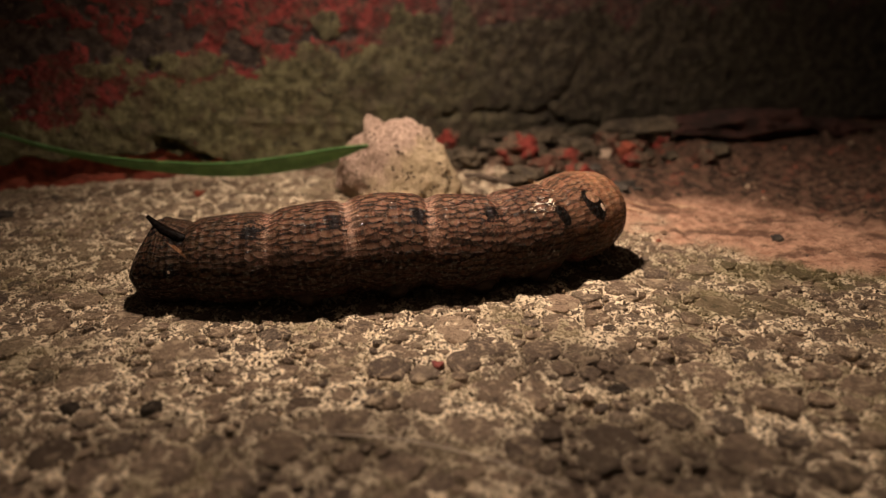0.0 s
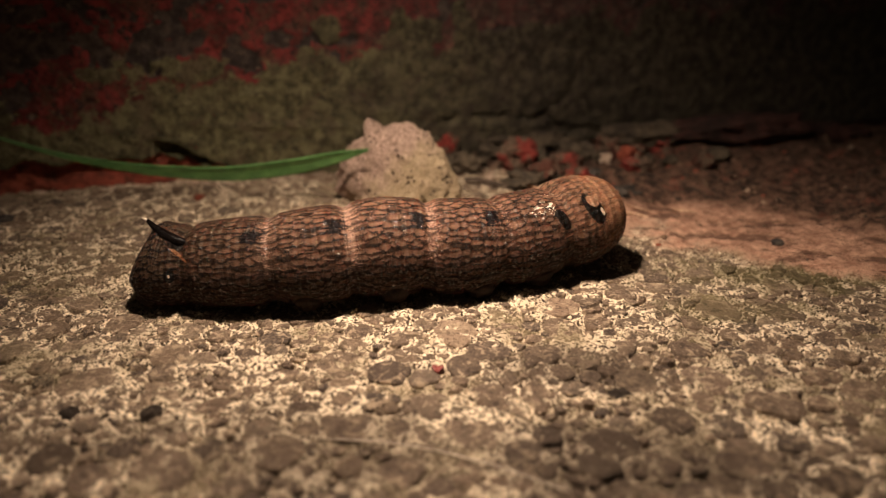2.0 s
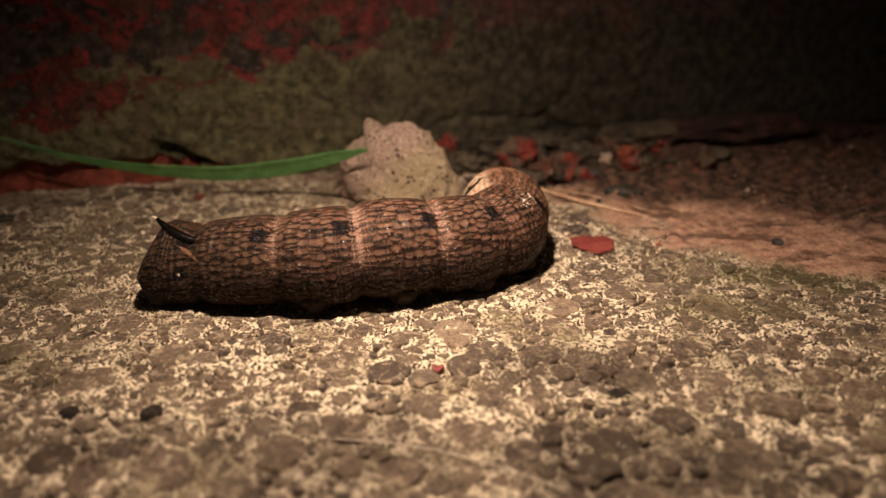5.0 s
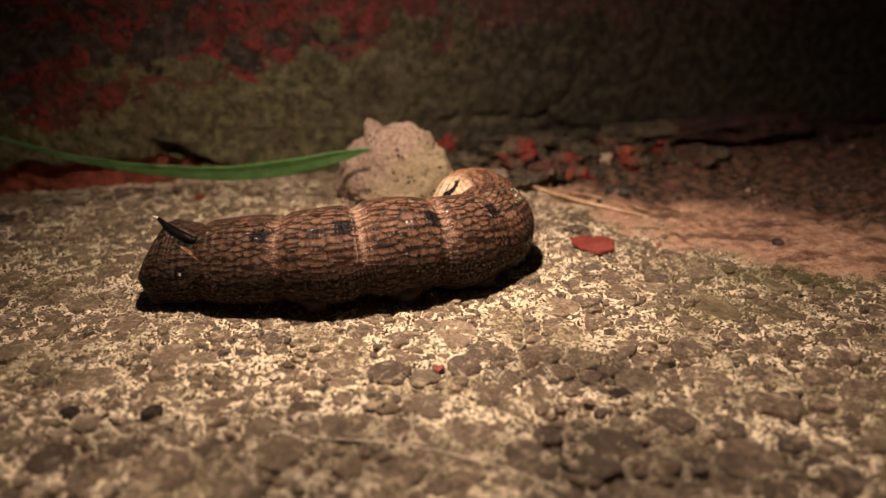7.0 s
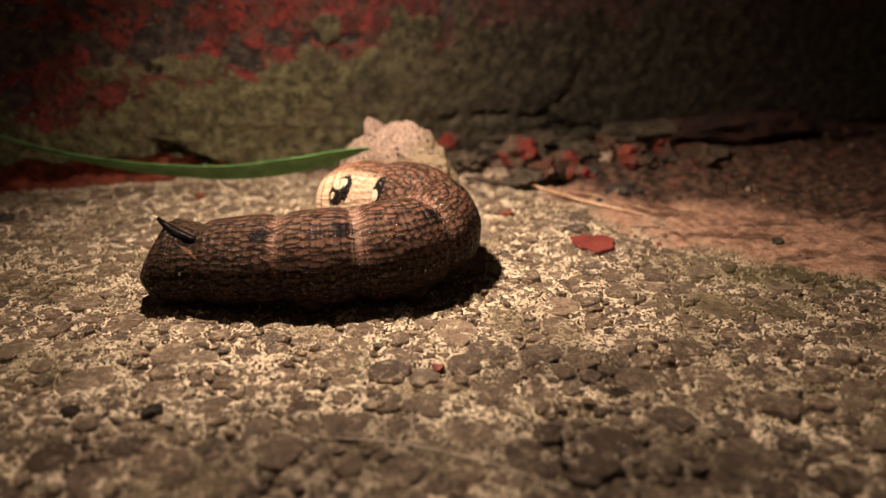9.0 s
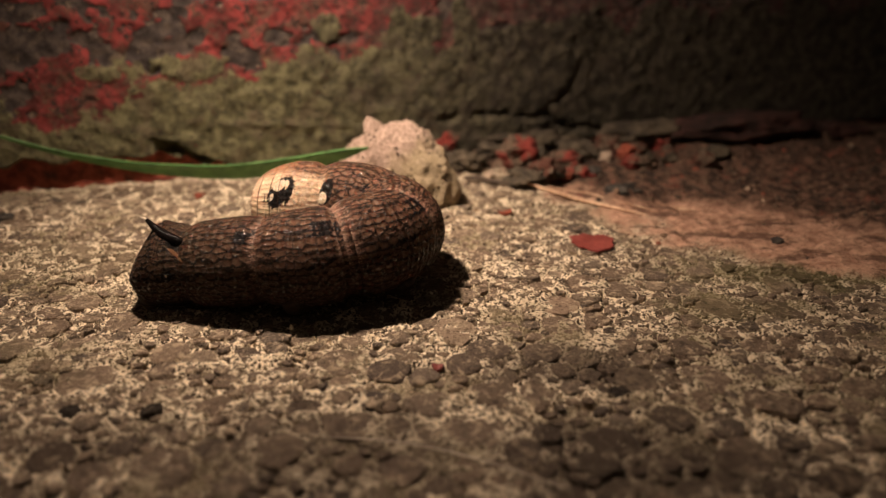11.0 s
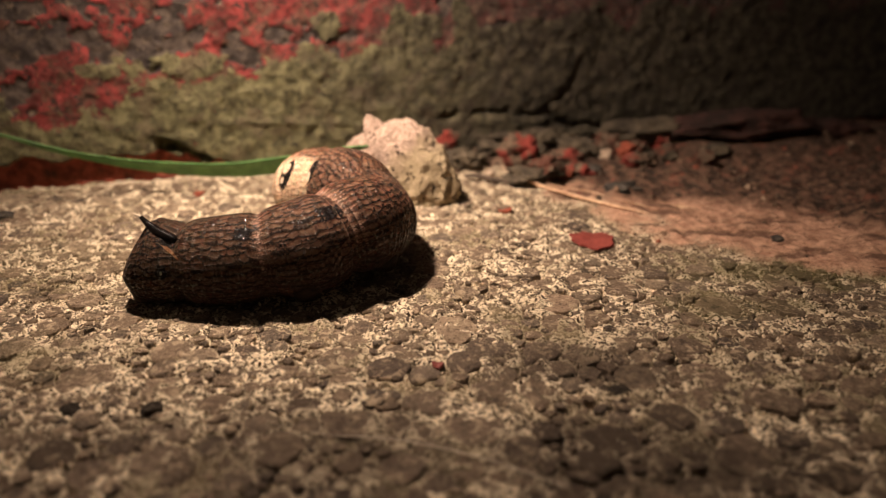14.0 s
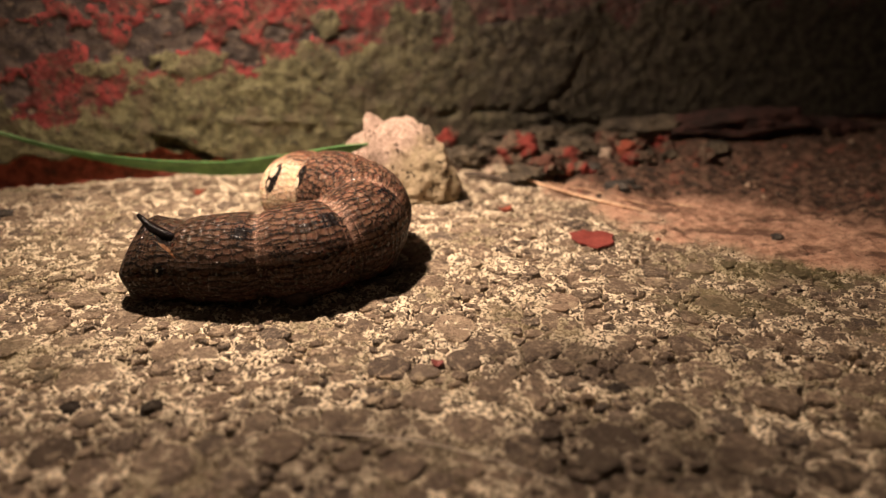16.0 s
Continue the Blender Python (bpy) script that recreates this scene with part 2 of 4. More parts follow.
def skin_material():
    n = Nodes("caterpillar skin")
    rest, mark = n.attr("rest"), n.split(n.attr("mark"))
    r = n.split(rest)
    near = n.ramp(r[1], 30.9, 31.1, 1.0, 0.0)
    wob = n.noise(n.scaled(rest, (0.45, 0.45, 0.0)), 1.0, 3)
    fine = n.noise(n.scaled(rest, (3.2, 3.2, 0.0)), 1.0, 4, 0.65)
    blot = n.noise(n.scaled(rest, (0.9, 1.3, 0.0)), 1.0, 4, 0.6)
    # irregular rounded scales, dark between, heaviest along their lower rims
    warp = n.add("ShaderNodeVectorMath", operation="ADD")
    n.wire(n.scaled(rest, (0.60, 0.90, 0.0)), warp.inputs[0])
    nz = n.add("ShaderNodeTexNoise")
    n.wire(n.scaled(rest, (0.8, 0.8, 0.0)), nz.inputs["Vector"])
    nz.inputs["Detail"].default_value = 3.0
    n.wire(n.scaled(nz.outputs["Color"], (0.60, 0.55, 0.0)), warp.inputs[1])
    edge = n.cells(warp.outputs[0], 1.0, "DISTANCE_TO_EDGE", 0.75)
    centre = n.cells(warp.outputs[0], 1.0, "F1", 0.75, "Position")
    gap = n.add("ShaderNodeVectorMath", operation="SUBTRACT")
    n.wire(warp.outputs[0], gap.inputs[0])
    n.wire(centre, gap.inputs[1])
    rim = n.ramp(n.split(gap.outputs[0])[1], -0.08, 0.32, 0.012, 0.27)
    rim = n.math("MULTIPLY", rim, n.ramp(blot, 0.3, 0.7, 0.55, 1.35))
    net = n.math("MULTIPLY", n.ramp(n.math("SUBTRACT", edge, rim), -0.04, 0.04, 1.0, 0.0), n.math("MULTIPLY", n.ramp(fine, 0.30, 0.48, 0.4, 1.0), n.ramp(blot, 0.42, 0.66, 1.0, 0.7)))
    brown = n.mix(n.ramp(wob, 0.3, 0.7), (0.058, 0.029, 0.018), (0.130, 0.069, 0.044))
    brown = n.mix(n.ramp(n.math("SUBTRACT", edge, rim), 0.02, 0.26, 0.0, 0.45), brown, (0.212, 0.118, 0.077))
    brown = n.mix(n.ramp(fine, 0.48, 0.75, 0.0, 0.55), brown, (0.215, 0.121, 0.079))
    brown = n.mix(n.ramp(blot, 0.34, 0.52, 0.55, 0.0), brown, (0.070, 0.037, 0.026))
    # Olive-dark tail skin, deepened to paint in the torch's fall-off.
    brown = n.mix(n.ramp(r[0], 7.0, 36.0, 0.72, 0.0), brown, (0.046, 0.031, 0.019))
    pale = n.mix(n.ramp(fine, 0.3, 0.7), (0.20, 0.112, 0.078), (0.40, 0.243, 0.176))
    col = n.mix(n.ramp(n.math("ADD", mark[0], n.math("MULTIPLY", n.math("SUBTRACT", fine, 0.5), 2.2)), 0.30, 0.95), brown, pale)
    tan = n.mix(n.ramp(fine, 0.3, 0.7), (0.20, 0.096, 0.055), (0.37, 0.205, 0.118))
    tan = n.mix(n.ramp(wob, 0.42, 0.62, 0.0, 0.6), tan, (0.22, 0.105, 0.062))
    # Far flank of the head: cream skin, paled further to paint strong torchlight.
    far = n.math("MULTIPLY", n.ramp(r[1], 33.4, 36.8), n.ramp(mark[2], 0.05, 0.30))
    tan = n.mix(far, tan, n.mix(n.ramp(fine, 0.3, 0.7), (0.52, 0.34, 0.215), (0.78, 0.58, 0.40)))
    head = n.math("MAXIMUM", mark[2], n.math("MULTIPLY", far, 0.85))
    col = n.mix(head, col, tan)
    # Dark lower-flank pigment, deepened to paint in the shade beneath the body.
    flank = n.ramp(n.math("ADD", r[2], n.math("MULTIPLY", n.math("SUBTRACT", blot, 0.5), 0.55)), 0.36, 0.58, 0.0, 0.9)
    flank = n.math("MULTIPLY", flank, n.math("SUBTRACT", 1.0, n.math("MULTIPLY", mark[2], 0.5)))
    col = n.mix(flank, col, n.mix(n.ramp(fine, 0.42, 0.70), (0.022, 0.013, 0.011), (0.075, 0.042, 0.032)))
    keep = n.math("SUBTRACT", 1.0, n.math("MAXIMUM", n.math("MULTIPLY", mark[0], 0.72), n.math("MULTIPLY", head, 0.80)))
    col = n.mix(n.math("MULTIPLY", net, keep), col, (0.011, 0.007, 0.005))
    patch = n.math("ADD", mark[1], n.math("ADD", n.math("MULTIPLY", n.math("SUBTRACT", fine, 0.5), 1.5), n.math("MULTIPLY", net, 0.48)))
    col = n.mix(n.ramp(patch, 0.49, 0.68), col, (0.008, 0.006, 0.006))
    flat = n.add("ShaderNodeCombineXYZ")
    n.wire(r[0], flat.inputs[0])
    n.wire(n.math("MULTIPLY", r[2], math.pi * 7.0), flat.inputs[1])

    def oval(along, angle, half_along, half_round, lean=0.0):
        """1 inside an oval of the skin, with a slightly ragged edge."""
        off = n.add("ShaderNodeVectorMath", operation="SUBTRACT")
        n.wire(flat.outputs[0], off.inputs[0])
        off.inputs[1].default_value = (along, angle * 7.0, 0)
        o = n.split(off.outputs[0])
        skew = n.add("ShaderNodeCombineXYZ")
        n.wire(n.math("SUBTRACT", o[0], n.math("MULTIPLY", o[1], lean)), skew.inputs[0])
        n.wire(o[1], skew.inputs[1])
        size = n.add("ShaderNodeVectorMath", operation="LENGTH")
        n.wire(n.scaled(skew.outputs[0], (1 / half_along, 1 / half_round, 0)), size.inputs[0])
        return n.ramp(n.math("ADD", size.outputs["Value"], n.math("MULTIPLY", n.math("SUBTRACT", fine, 0.5), 0.6)), 0.88, 1.08, 1.0, 0.0)

    black = (0.008, 0.006, 0.005)
    tan_kidney = n.mix(n.ramp(fine, 0.35, 0.65), (0.22, 0.115, 0.070), (0.34, 0.20, 0.125))
    cream = n.mix(n.ramp(fine, 0.35, 0.65), (0.42, 0.31, 0.21), (0.70, 0.57, 0.43))
    # front pair of eyespots: black, a tan kidney above and a small glint painted on in cream; rear pair: black with a
    # pale crescent beneath
    other = n.math("SUBTRACT", 1.0, near)
    for side, front, rear, wide, small, kidney in ((near, 73.0, 67.3, 1.55, 1.05, tan_kidney), (other, 74.4, 67.0, 1.75, 1.35, cream)):
        col = n.mix(n.math("MULTIPLY", side, oval(front, 0.96, wide, 2.7, 0.30)), col, black)
        col = n.mix(n.math("MULTIPLY", side, oval(front + 0.15, 0.80, wide * 0.62, 1.0, 0.30)), col, kidney)
        col = n.mix(n.math("MULTIPLY", side, oval(front + 1.30, 1.08, 0.34, 0.62, 0.2)), col, cream)
        col = n.mix(n.math("MULTIPLY", side, oval(rear, 0.98, small, 1.8 * small, 0.25)), col, black)
    col = n.mix(n.math("MULTIPLY", oval(67.6, 1.12, 0.95, 1.05), other), col, cream)
    # an orange-brown streak below the horn, and a spiracle in a dark ring with its glint painted as a cream dot
    col = n.mix(oval(10.4, 0.86, 0.42, 1.9, 1.1), col, (0.19, 0.092, 0.045))
    col = n.mix(n.math("MAXIMUM", oval(9.3, 1.42, 0.9, 1.1), oval(10.0, 0.60, 1.6, 1.2)), col, black)
    col = n.mix(oval(9.3, 1.42, 0.20, 0.28), col, cream)
    # white flecks on the near side of the back
    speck = n.noise(n.scaled(rest, (0.9, 2.1, 0.0)), 1.0, 5, 0.7, 0.6)
    worn = n.math("MULTIPLY", n.math("MAXIMUM", oval(64.6, 0.66, 2.4, 1.5, -0.2), oval(67.2, 0.24, 1.4, 0.6)), near)
    col = n.mix(n.math("MULTIPLY", worn, n.ramp(speck, 0.555, 0.585)), col, (0.72, 0.64, 0.52))
    rings = n.add("ShaderNodeTexWave", wave_type="BANDS", bands_direction="X")
    n.wire(rest, rings.inputs["Vector"])
    rings.inputs["Scale"].default_value = 0.24
    rings.inputs["Distortion"].default_value = 1.2
    crease = n.math("MULTIPLY", n.math("MULTIPLY", n.math("ADD", n.math("MULTIPLY", far, 0.7), 0.3), n.ramp(mark[2], 0.55, 0.95)), n.ramp(rings.outputs["Fac"], 0.0, 0.10, 0.75, 0.0))
    col = n.mix(crease, col, (0.022, 0.013, 0.009))
    h = n.bump(rings.outputs["Fac"], 0.0003, 0.5)
    h = n.bump(n.ramp(n.math("SUBTRACT", edge, rim), -0.1, 0.22), 0.00022, 0.7, h)
    h = n.bump(n.noise(n.scaled(rest, (2.2, 4.5, 0.0)), 1.0, 4, 0.6), 0.0003, 0.4, h)
    wet = n.noise(n.scaled(rest, (1.6, 1.6, 0.0)), 1.0, 3)
    n.bsdf.inputs["Subsurface Weight"].default_value = 0.22
    n.bsdf.inputs["Subsurface Scale"].default_value = 0.003
    skin = n.done(col, n.ramp(wet, 0.54, 0.62, 0.55, 0.11), h)
    n.wire(n.ramp(wet, 0.54, 0.62, 0.05, 0.80), n.bsdf.inputs["Specular IOR Level"])
    return skin


def plain(name, a, b, scale=900, rough=0.8, relief=0.0003, specular=0.3):
    n = Nodes(name)
    c = n.coords()
    f = n.noise(c, scale, 5, 0.65)
    m = n.noise(c, scale * 0.22, 4)
    k = n.math("MULTIPLY", n.math("ADD", f, m), 0.5)
    return n.done(n.mix(n.ramp(k, 0.36, 0.64), a, b), rough, n.bump(f, relief, 0.8, n.bump(m, relief * 3, 0.6)), specular)


def rubble_material(name, paint):
    """Broken mortar with paint or brick still on some of its faces."""
    n = Nodes(name)
    c = n.add("ShaderNodeNewGeometry").outputs["Position"]
    f, m = n.noise(c, 1500, 5, 0.7), n.noise(c, 190, 6, 0.65)
    dirt = n.mix(n.ramp(f, 0.35, 0.65), (0.050, 0.034, 0.025), (0.21, 0.145, 0.098))
    red = n.mix(n.ramp(f, 0.35, 0.62), tuple(q * 0.45 for q in paint), paint)
    col = n.mix(n.ramp(m, 0.45, 0.53), dirt, red)
    return n.done(col, 0.9, n.bump(f, 0.0006, 0.9, n.bump(m, 0.0012, 0.8)), 0.2)


def sandstone_material():
    n = Nodes("pitted pale mortar stone")
    c = n.coords()
    f, m = n.noise(c, 1500, 5, 0.7), n.noise(c, 260, 4, 0.6)
    col = n.mix(n.ramp(f, 0.35, 0.65), (0.31, 0.212, 0.162), (0.62, 0.455, 0.360))
    z = n.split(c)[2]
    algae = n.ramp(n.math("ADD", n.math("MULTIPLY", n.split(c)[0], 50.0), n.math("ADD", n.math("MULTIPLY", z, -60.0), m)), 0.15, 0.75)
    col = n.mix(n.math("MULTIPLY", algae, 0.5), col, (0.50, 0.42, 0.22))
    pits = n.ramp(n.cells(c, 900, "F1"), 0.20, 0.40, 1.0, 0.0)
    pits = n.math("MULTIPLY", pits, n.ramp(n.noise(c, 420, 4, 0.6), 0.46, 0.58))
    col = n.mix(pits, col, (0.07, 0.045, 0.03))
    return n.done(col, 0.95, n.bump(n.math("SUBTRACT", 1.0, pits), 0.0007, 0.9, n.bump(f, 0.0010, 1.0, n.bump(m, 0.0014, 0.8))), 0.15)


def grass_material():
    n = Nodes("grass blade")
    v = n.split(n.attr("along"))
    vein = n.add("ShaderNodeMath", operation="SINE")
    n.wire(n.math("MULTIPLY", v[1], 42.0), vein.inputs[0])
    f = n.noise(n.coords(), 300, 4)
    col = n.mix(n.ramp(f, 0.3, 0.7), (0.070, 0.19, 0.055), (0.15, 0.33, 0.105))
    col = n.mix(n.ramp(vein.outputs[0], 0.2, 1.0, 0.0, 0.35), col, (0.16, 0.38, 0.11))
    n.bsdf.inputs["Subsurface Weight"].default_value = 0.0
    return n.done(col, 0.42, n.bump(vein.outputs[0], 0.00008, 0.5), 0.5)


M_CONCRETE = concrete_material()
M_PEBBLE = pebble_material("embedded pebble", False)
M_PEBBLE_LIGHT = pebble_material("light grey embedded pebble", False, 1.45)
M_PEBBLE_DARK = pebble_material("dark brown embedded pebble", False, 0.55)
M_PEBBLE_BLACK = pebble_material("black slate pebble", False, 0.14)
M_GRAVEL = pebble_material("fine embedded gravel", True)
M_WALL = wall_material()
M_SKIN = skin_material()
M_HORN = plain("glossy black horn", (0.003, 0.0025, 0.0025), (0.008, 0.006, 0.005), 1500, 0.25, 0.0002, 0.07)
M_PALE_TIP = plain("pale horn tip", (0.55, 0.45, 0.33), (0.72, 0.62, 0.48), 1500, 0.4, 0.00005)
M_LEG = plain("dark leg skin", (0.008, 0.006, 0.005), (0.032, 0.020, 0.015), 1200, 0.6, 0.0002, 0.12)
M_HEAD = plain("pale brown head capsule", (0.12, 0.06, 0.035), (0.26, 0.14, 0.08), 1200, 0.45, 0.0001)
M_STONE = sandstone_material()
M_GRASS = grass_material()
M_MIDRIB = plain("pale green midrib", (0.12, 0.30, 0.085), (0.20, 0.42, 0.14), 900, 0.5, 0.00004)
M_STRAW = plain("dry straw", (0.36, 0.20, 0.115), (0.70, 0.49, 0.32), 1200, 0.7, 0.0001)
M_TWIG = plain("dark twig", (0.03, 0.022, 0.016), (0.10, 0.07, 0.05), 1200, 0.85, 0.0003)
M_RED_FLAKE = plain("red paint flake", (0.16, 0.032, 0.026), (0.24, 0.055, 0.042), 900, 0.55, 0.0001)
M_RED_RUBBLE = rubble_material("red painted rubble", (0.30, 0.056, 0.042))
M_ORANGE_RUBBLE = rubble_material("orange brick crumb", (0.36, 0.095, 0.055))
M_CLOD = rubble_material("reddish earth clod", (0.150, 0.062, 0.042))
M_DARK_RUBBLE = plain("dark slate crumb", (0.025, 0.022, 0.020), (0.09, 0.075, 0.06), 700, 0.8, 0.0006)
M_GREY_RUBBLE = plain("mossy mortar lump", (0.036, 0.028, 0.020), (0.125, 0.097, 0.064), 600, 0.92, 0.0008)
M_PALE_RUBBLE = plain("pale mortar crumb", (0.28, 0.20, 0.145), (0.56, 0.44, 0.33), 700, 0.92, 0.0006)
M_LEDGE = plain("dirty red brick edge", (0.018, 0.012, 0.010), (0.070, 0.029, 0.022), 420, 0.9, 0.0008)
M_FIBRE = plain("pale fibre", (0.50, 0.42, 0.32), (0.66, 0.56, 0.44), 900, 0.5, 0.00002)
M_TORCH = plain("black anodised torch", (0.006, 0.006, 0.006), (0.012, 0.012, 0.012), 900, 0.6, 0.0001, 0.2)


def glow_material(name, strength):
    n = Nodes(name)
    n.bsdf.inputs["Emission Color"].default_value = TORCH_COLOUR
    n.bsdf.inputs["Emission Strength"].default_value = strength
    n.bsdf.inputs["Base Color"].default_value = (0, 0, 0, 1)
    return n.mat


M_GLOW = glow_material("torch bulb", TORCH_STRENGTH)

# ======== the ground: exposed-aggregate slab, dust and earth ========
WALL_A = np.array([-0.104, 0.162])
WALL_DIR = np.array([0.253, 0.074]) / np.hypot(0.253, 0.074)
WALL_OUT = np.array([WALL_DIR[1], -WALL_DIR[0]])


def wall_coords(x, y):
    """Along the wall, and out from it towards the camera."""
    dx, dy = np.asarray(x) - WALL_A[0], np.asarray(y) - WALL_A[1]
    return dx * WALL_DIR[0] + dy * WALL_DIR[1], dx * WALL_OUT[0] + dy * WALL_OUT[1]


def soil(x, y):
    """1 where red-brown dust covers the slab, 0 on bare concrete."""
    edge = np.interp(y, [0.03, 0.095, 0.111, 0.1265, 0.145, 0.1605, 0.175], [0.20, 0.115, 0.078, 0.050, 0.036, 0.026, 0.018])
    return smooth(-0.004, 0.005, np.asarray(x) - edge + (fbm(x, y, 0.012, 4, 5) - 0.5) * 0.026)


def earth(x, y):
    """1 on the dark earth and rubble along the foot of the wall."""
    u, out = wall_coords(x, y)
    reach = np.interp(u, [-1, 0.06, 0.10, 0.13, 0.15, 0.165, 0.20, 0.30, 2], [0.0, 0.0, 0.014, 0.038, 0.054, 0.073, 0.092, 0.102, 0.102])
    return smooth(0.009, -0.009, out - reach + (fbm(x, y, 0.018, 5, 9) - 0.5) * 0.045) * smooth(0.05, 0.09, u)


def slab_plane(x, y):
    """The slab's slow unevenness, without its grain."""
    return (fbm(x, y, 0.03, 2, 2) - 0.5) * 0.0012


def ground_height(x, y):
    s, e = soil(x, y), earth(x, y)
    h = (fbm(x, y, 0.0020, 4, 1) - 0.5) * 0.0017 - np.abs(fbm(x, y, 0.0032, 3, 3) - 0.5) * 0.0022 + 0.00018 + slab_plane(x, y)
    h = h * (1 - 0.5 * s) + s * (0.0007 + (fbm(x, y, 0.009, 4, 6) - 0.5) * 0.0022)
    return h + e * (0.0012 + (fbm(x, y, 0.008, 4, 7) - 0.45) * 0.0055)


gx, gy = spread(-0.10, 0.11, 0.00038, 0.55, 1.03), spread(0.048, 0.185, 0.00036, 0.55, 1.05)
X, Y = np.meshgrid(gx, gy)
ground_me = grid_mesh("ground", np.stack([X, Y, ground_height(X, Y)], -1))
vector_attribute(ground_me, "zone", np.stack([soil(X, Y), earth(X, Y), 0 * X], -1).reshape(-1, 3))
ground = mesh_part("ground", ground_me, M_CONCRETE, None)
tagged(ground, "worn exposed-aggregate concrete slab with red-brown dust and earth", "ground", kind="structure")

# ======== the wall: red paint flaking off, moss above a recessed foot ========


def lip(u):
    """Height of the ragged lower edge under which the wall steps back."""
    base = np.interp(u, [-1, 0, 0.0076, 0.0158, 0.0198, 0.0249, 0.036, 0.040, 0.052, 0.075, 0.11, 0.16, 2], [0.0070, 0.0070, 0.0074, 0.0056, 0.0070, 0.0074, 0.0072, 0.0060, 0.0030, -0.004, -0.003, 0.003, 0.004])
    return base + (fbm(u, 0 * u, 0.005, 5, 21) - 0.5) * 0.0042


def moss_line(u):
    return np.interp(u, [-1, 0, 0.018, 0.0256, 0.0287, 0.0402, 0.046, 0.0666, 0.0737, 0.0805, 0.0952, 0.110, 0.118, 0.13, 0.2, 2],
                     [0.0182, 0.0185, 0.0180, 0.0198, 0.0232, 0.0257, 0.0228, 0.0267, 0.0290, 0.0268, 0.0318, 0.0290, 0.0325, 0.036, 0.040, 0.05])


def blobs(u, z, spots, seed):
    """1 inside ragged ovals, each given by its centre and half sizes in mm."""
    out = 0 * u
    astray = (fbm(u, z, 0.005, 6, seed) - 0.5) * 2.8
    for cu, cz, ru, rz in spots:
        out = np.maximum(out, smooth(1.1, 0.9, np.hypot((u / MM - cu) / ru, (z / MM - cz) / rz) + astray))
    return out


def chips(u, z):
    """1 where the red paint has come off."""
    scattered = smooth(0.63, 0.65, fbm(u, z, 0.011, 5, 31))
    return np.maximum(scattered, blobs(u, z, ((14.9, 33.0, 12.5, 4.4), (5.4, 22.8, 3.2, 3.8), (9.8, 41.5, 6, 2.6), (59, 30.3, 5.2, 3.6), (66, 34.2, 4.5, 2.2), (81, 33.7, 4.2, 2.2), (35, 31, 3.5, 1.5)), 33))


def wall_relief(u, z):
    """How far the surface stands out from the wall's plane."""
    edge = lip(u)
    under = smooth(edge + 0.0004, edge - 0.0004, z)
    moss = smooth(0.0035, -0.0035, z - moss_line(u) + (fbm(u, z, 0.010, 5, 30) - 0.5) * 0.022)
    moss = np.maximum(moss, blobs(u, z, ((23.2, 27.3, 4.5, 1.8), (44.5, 28, 6, 3), (76.9, 36.4, 2.6, 3), (100, 36, 7, 3.5), (113, 35, 2.6, 7)), 34))
    bare = chips(u, z)
    out = 0.0022 + (fbm(u, z, 0.026, 4, 22) - 0.5) * 0.0018 + (fbm(u, z, 0.0026, 3, 23) - 0.5) * 0.0010
    out = out + moss * (0.0006 + (fbm(u, z, 0.0030, 5, 24) - 0.5) * 0.0011) + ((fbm(u, z, 0.0016, 3, 36) - 0.5) * 0.0007 + 0.0003 - 0.0005 * bare) * (1 - moss)
    # a crooked crack, and the seam that runs on from its foot
    crack_u = np.interp(z, [0.004, 0.0125, 0.0168, 0.026, 0.038], [0.128, 0.1355, 0.1433, 0.146, 0.1494]) + (fbm(z, 0 * z, 0.006, 4, 25) - 0.5) * 0.006
    out = out - 0.0012 * smooth(-0.004, 0.012, u - crack_u) - 0.0010 * np.exp(-((u - crack_u) / 0.0024) ** 2) * smooth(0.009, 0.013, z) * smooth(0.029, 0.021, z) * smooth(0.35, 0.6, fbm(u, z, 0.006, 3, 29))
    seam_z = np.interp(u, [0.10, 0.128, 0.150, 0.172, 0.2], [0.0135, 0.0128, 0.0070, 0.0036, 0.0050]) + (fbm(u, 0 * u, 0.006, 4, 26) - 0.5) * 0.005
    out = out - 0.0014 * smooth(0.42, 0.58, fbm(u, z, 0.007, 3, 35)) * smooth(0.10, 0.108, u) * smooth(0.20, 0.18, u) * np.exp(-((z - seam_z) / 0.0011) ** 2)
    # a thin ledge of mortar in the moss
    out = out + 0.0004 * smooth(0.045, 0.055, u) * smooth(0.105, 0.09, u) * np.exp(-((z - 0.0137 + (u - 0.0586) * 0.085 - (fbm(u, 0 * u, 0.008, 4, 28) - 0.5) * 0.003) / 0.0009) ** 2)
    # a wedge-shaped gap under the moss, tapering along the wall
    k = np.clip((u - 0.0350) / 0.0160, 0, 1)
    d = np.abs(z - 0.0094 + (u - 0.0352) * 0.38 - (fbm(u, 0 * u, 0.004, 3, 42) - 0.5) * 0.0020) / (0.0017 * (1 - k) ** 0.7 + 0.0003) + (fbm(u, z, 0.0025, 4, 41) - 0.5) * 1.6
    out = out - 0.0045 * smooth(1.2, 0.6, d) * smooth(0.0338, 0.0358, u) * smooth(0.0520, 0.0485, u)
    return out * (1 - under) + under * (-0.0010 + (fbm(u, z, 0.008, 4, 27) - 0.5) * 0.0024), under, moss


wu = spread(-0.015, 0.19, 0.00042, 0.62, 1.06)
wz = np.concatenate([np.arange(-0.006, 0.046, 0.00042), 0.046 + np.cumsum(0.00042 * 1.22 ** np.arange(1, 26))])
U, Z = np.meshgrid(wu, wz)
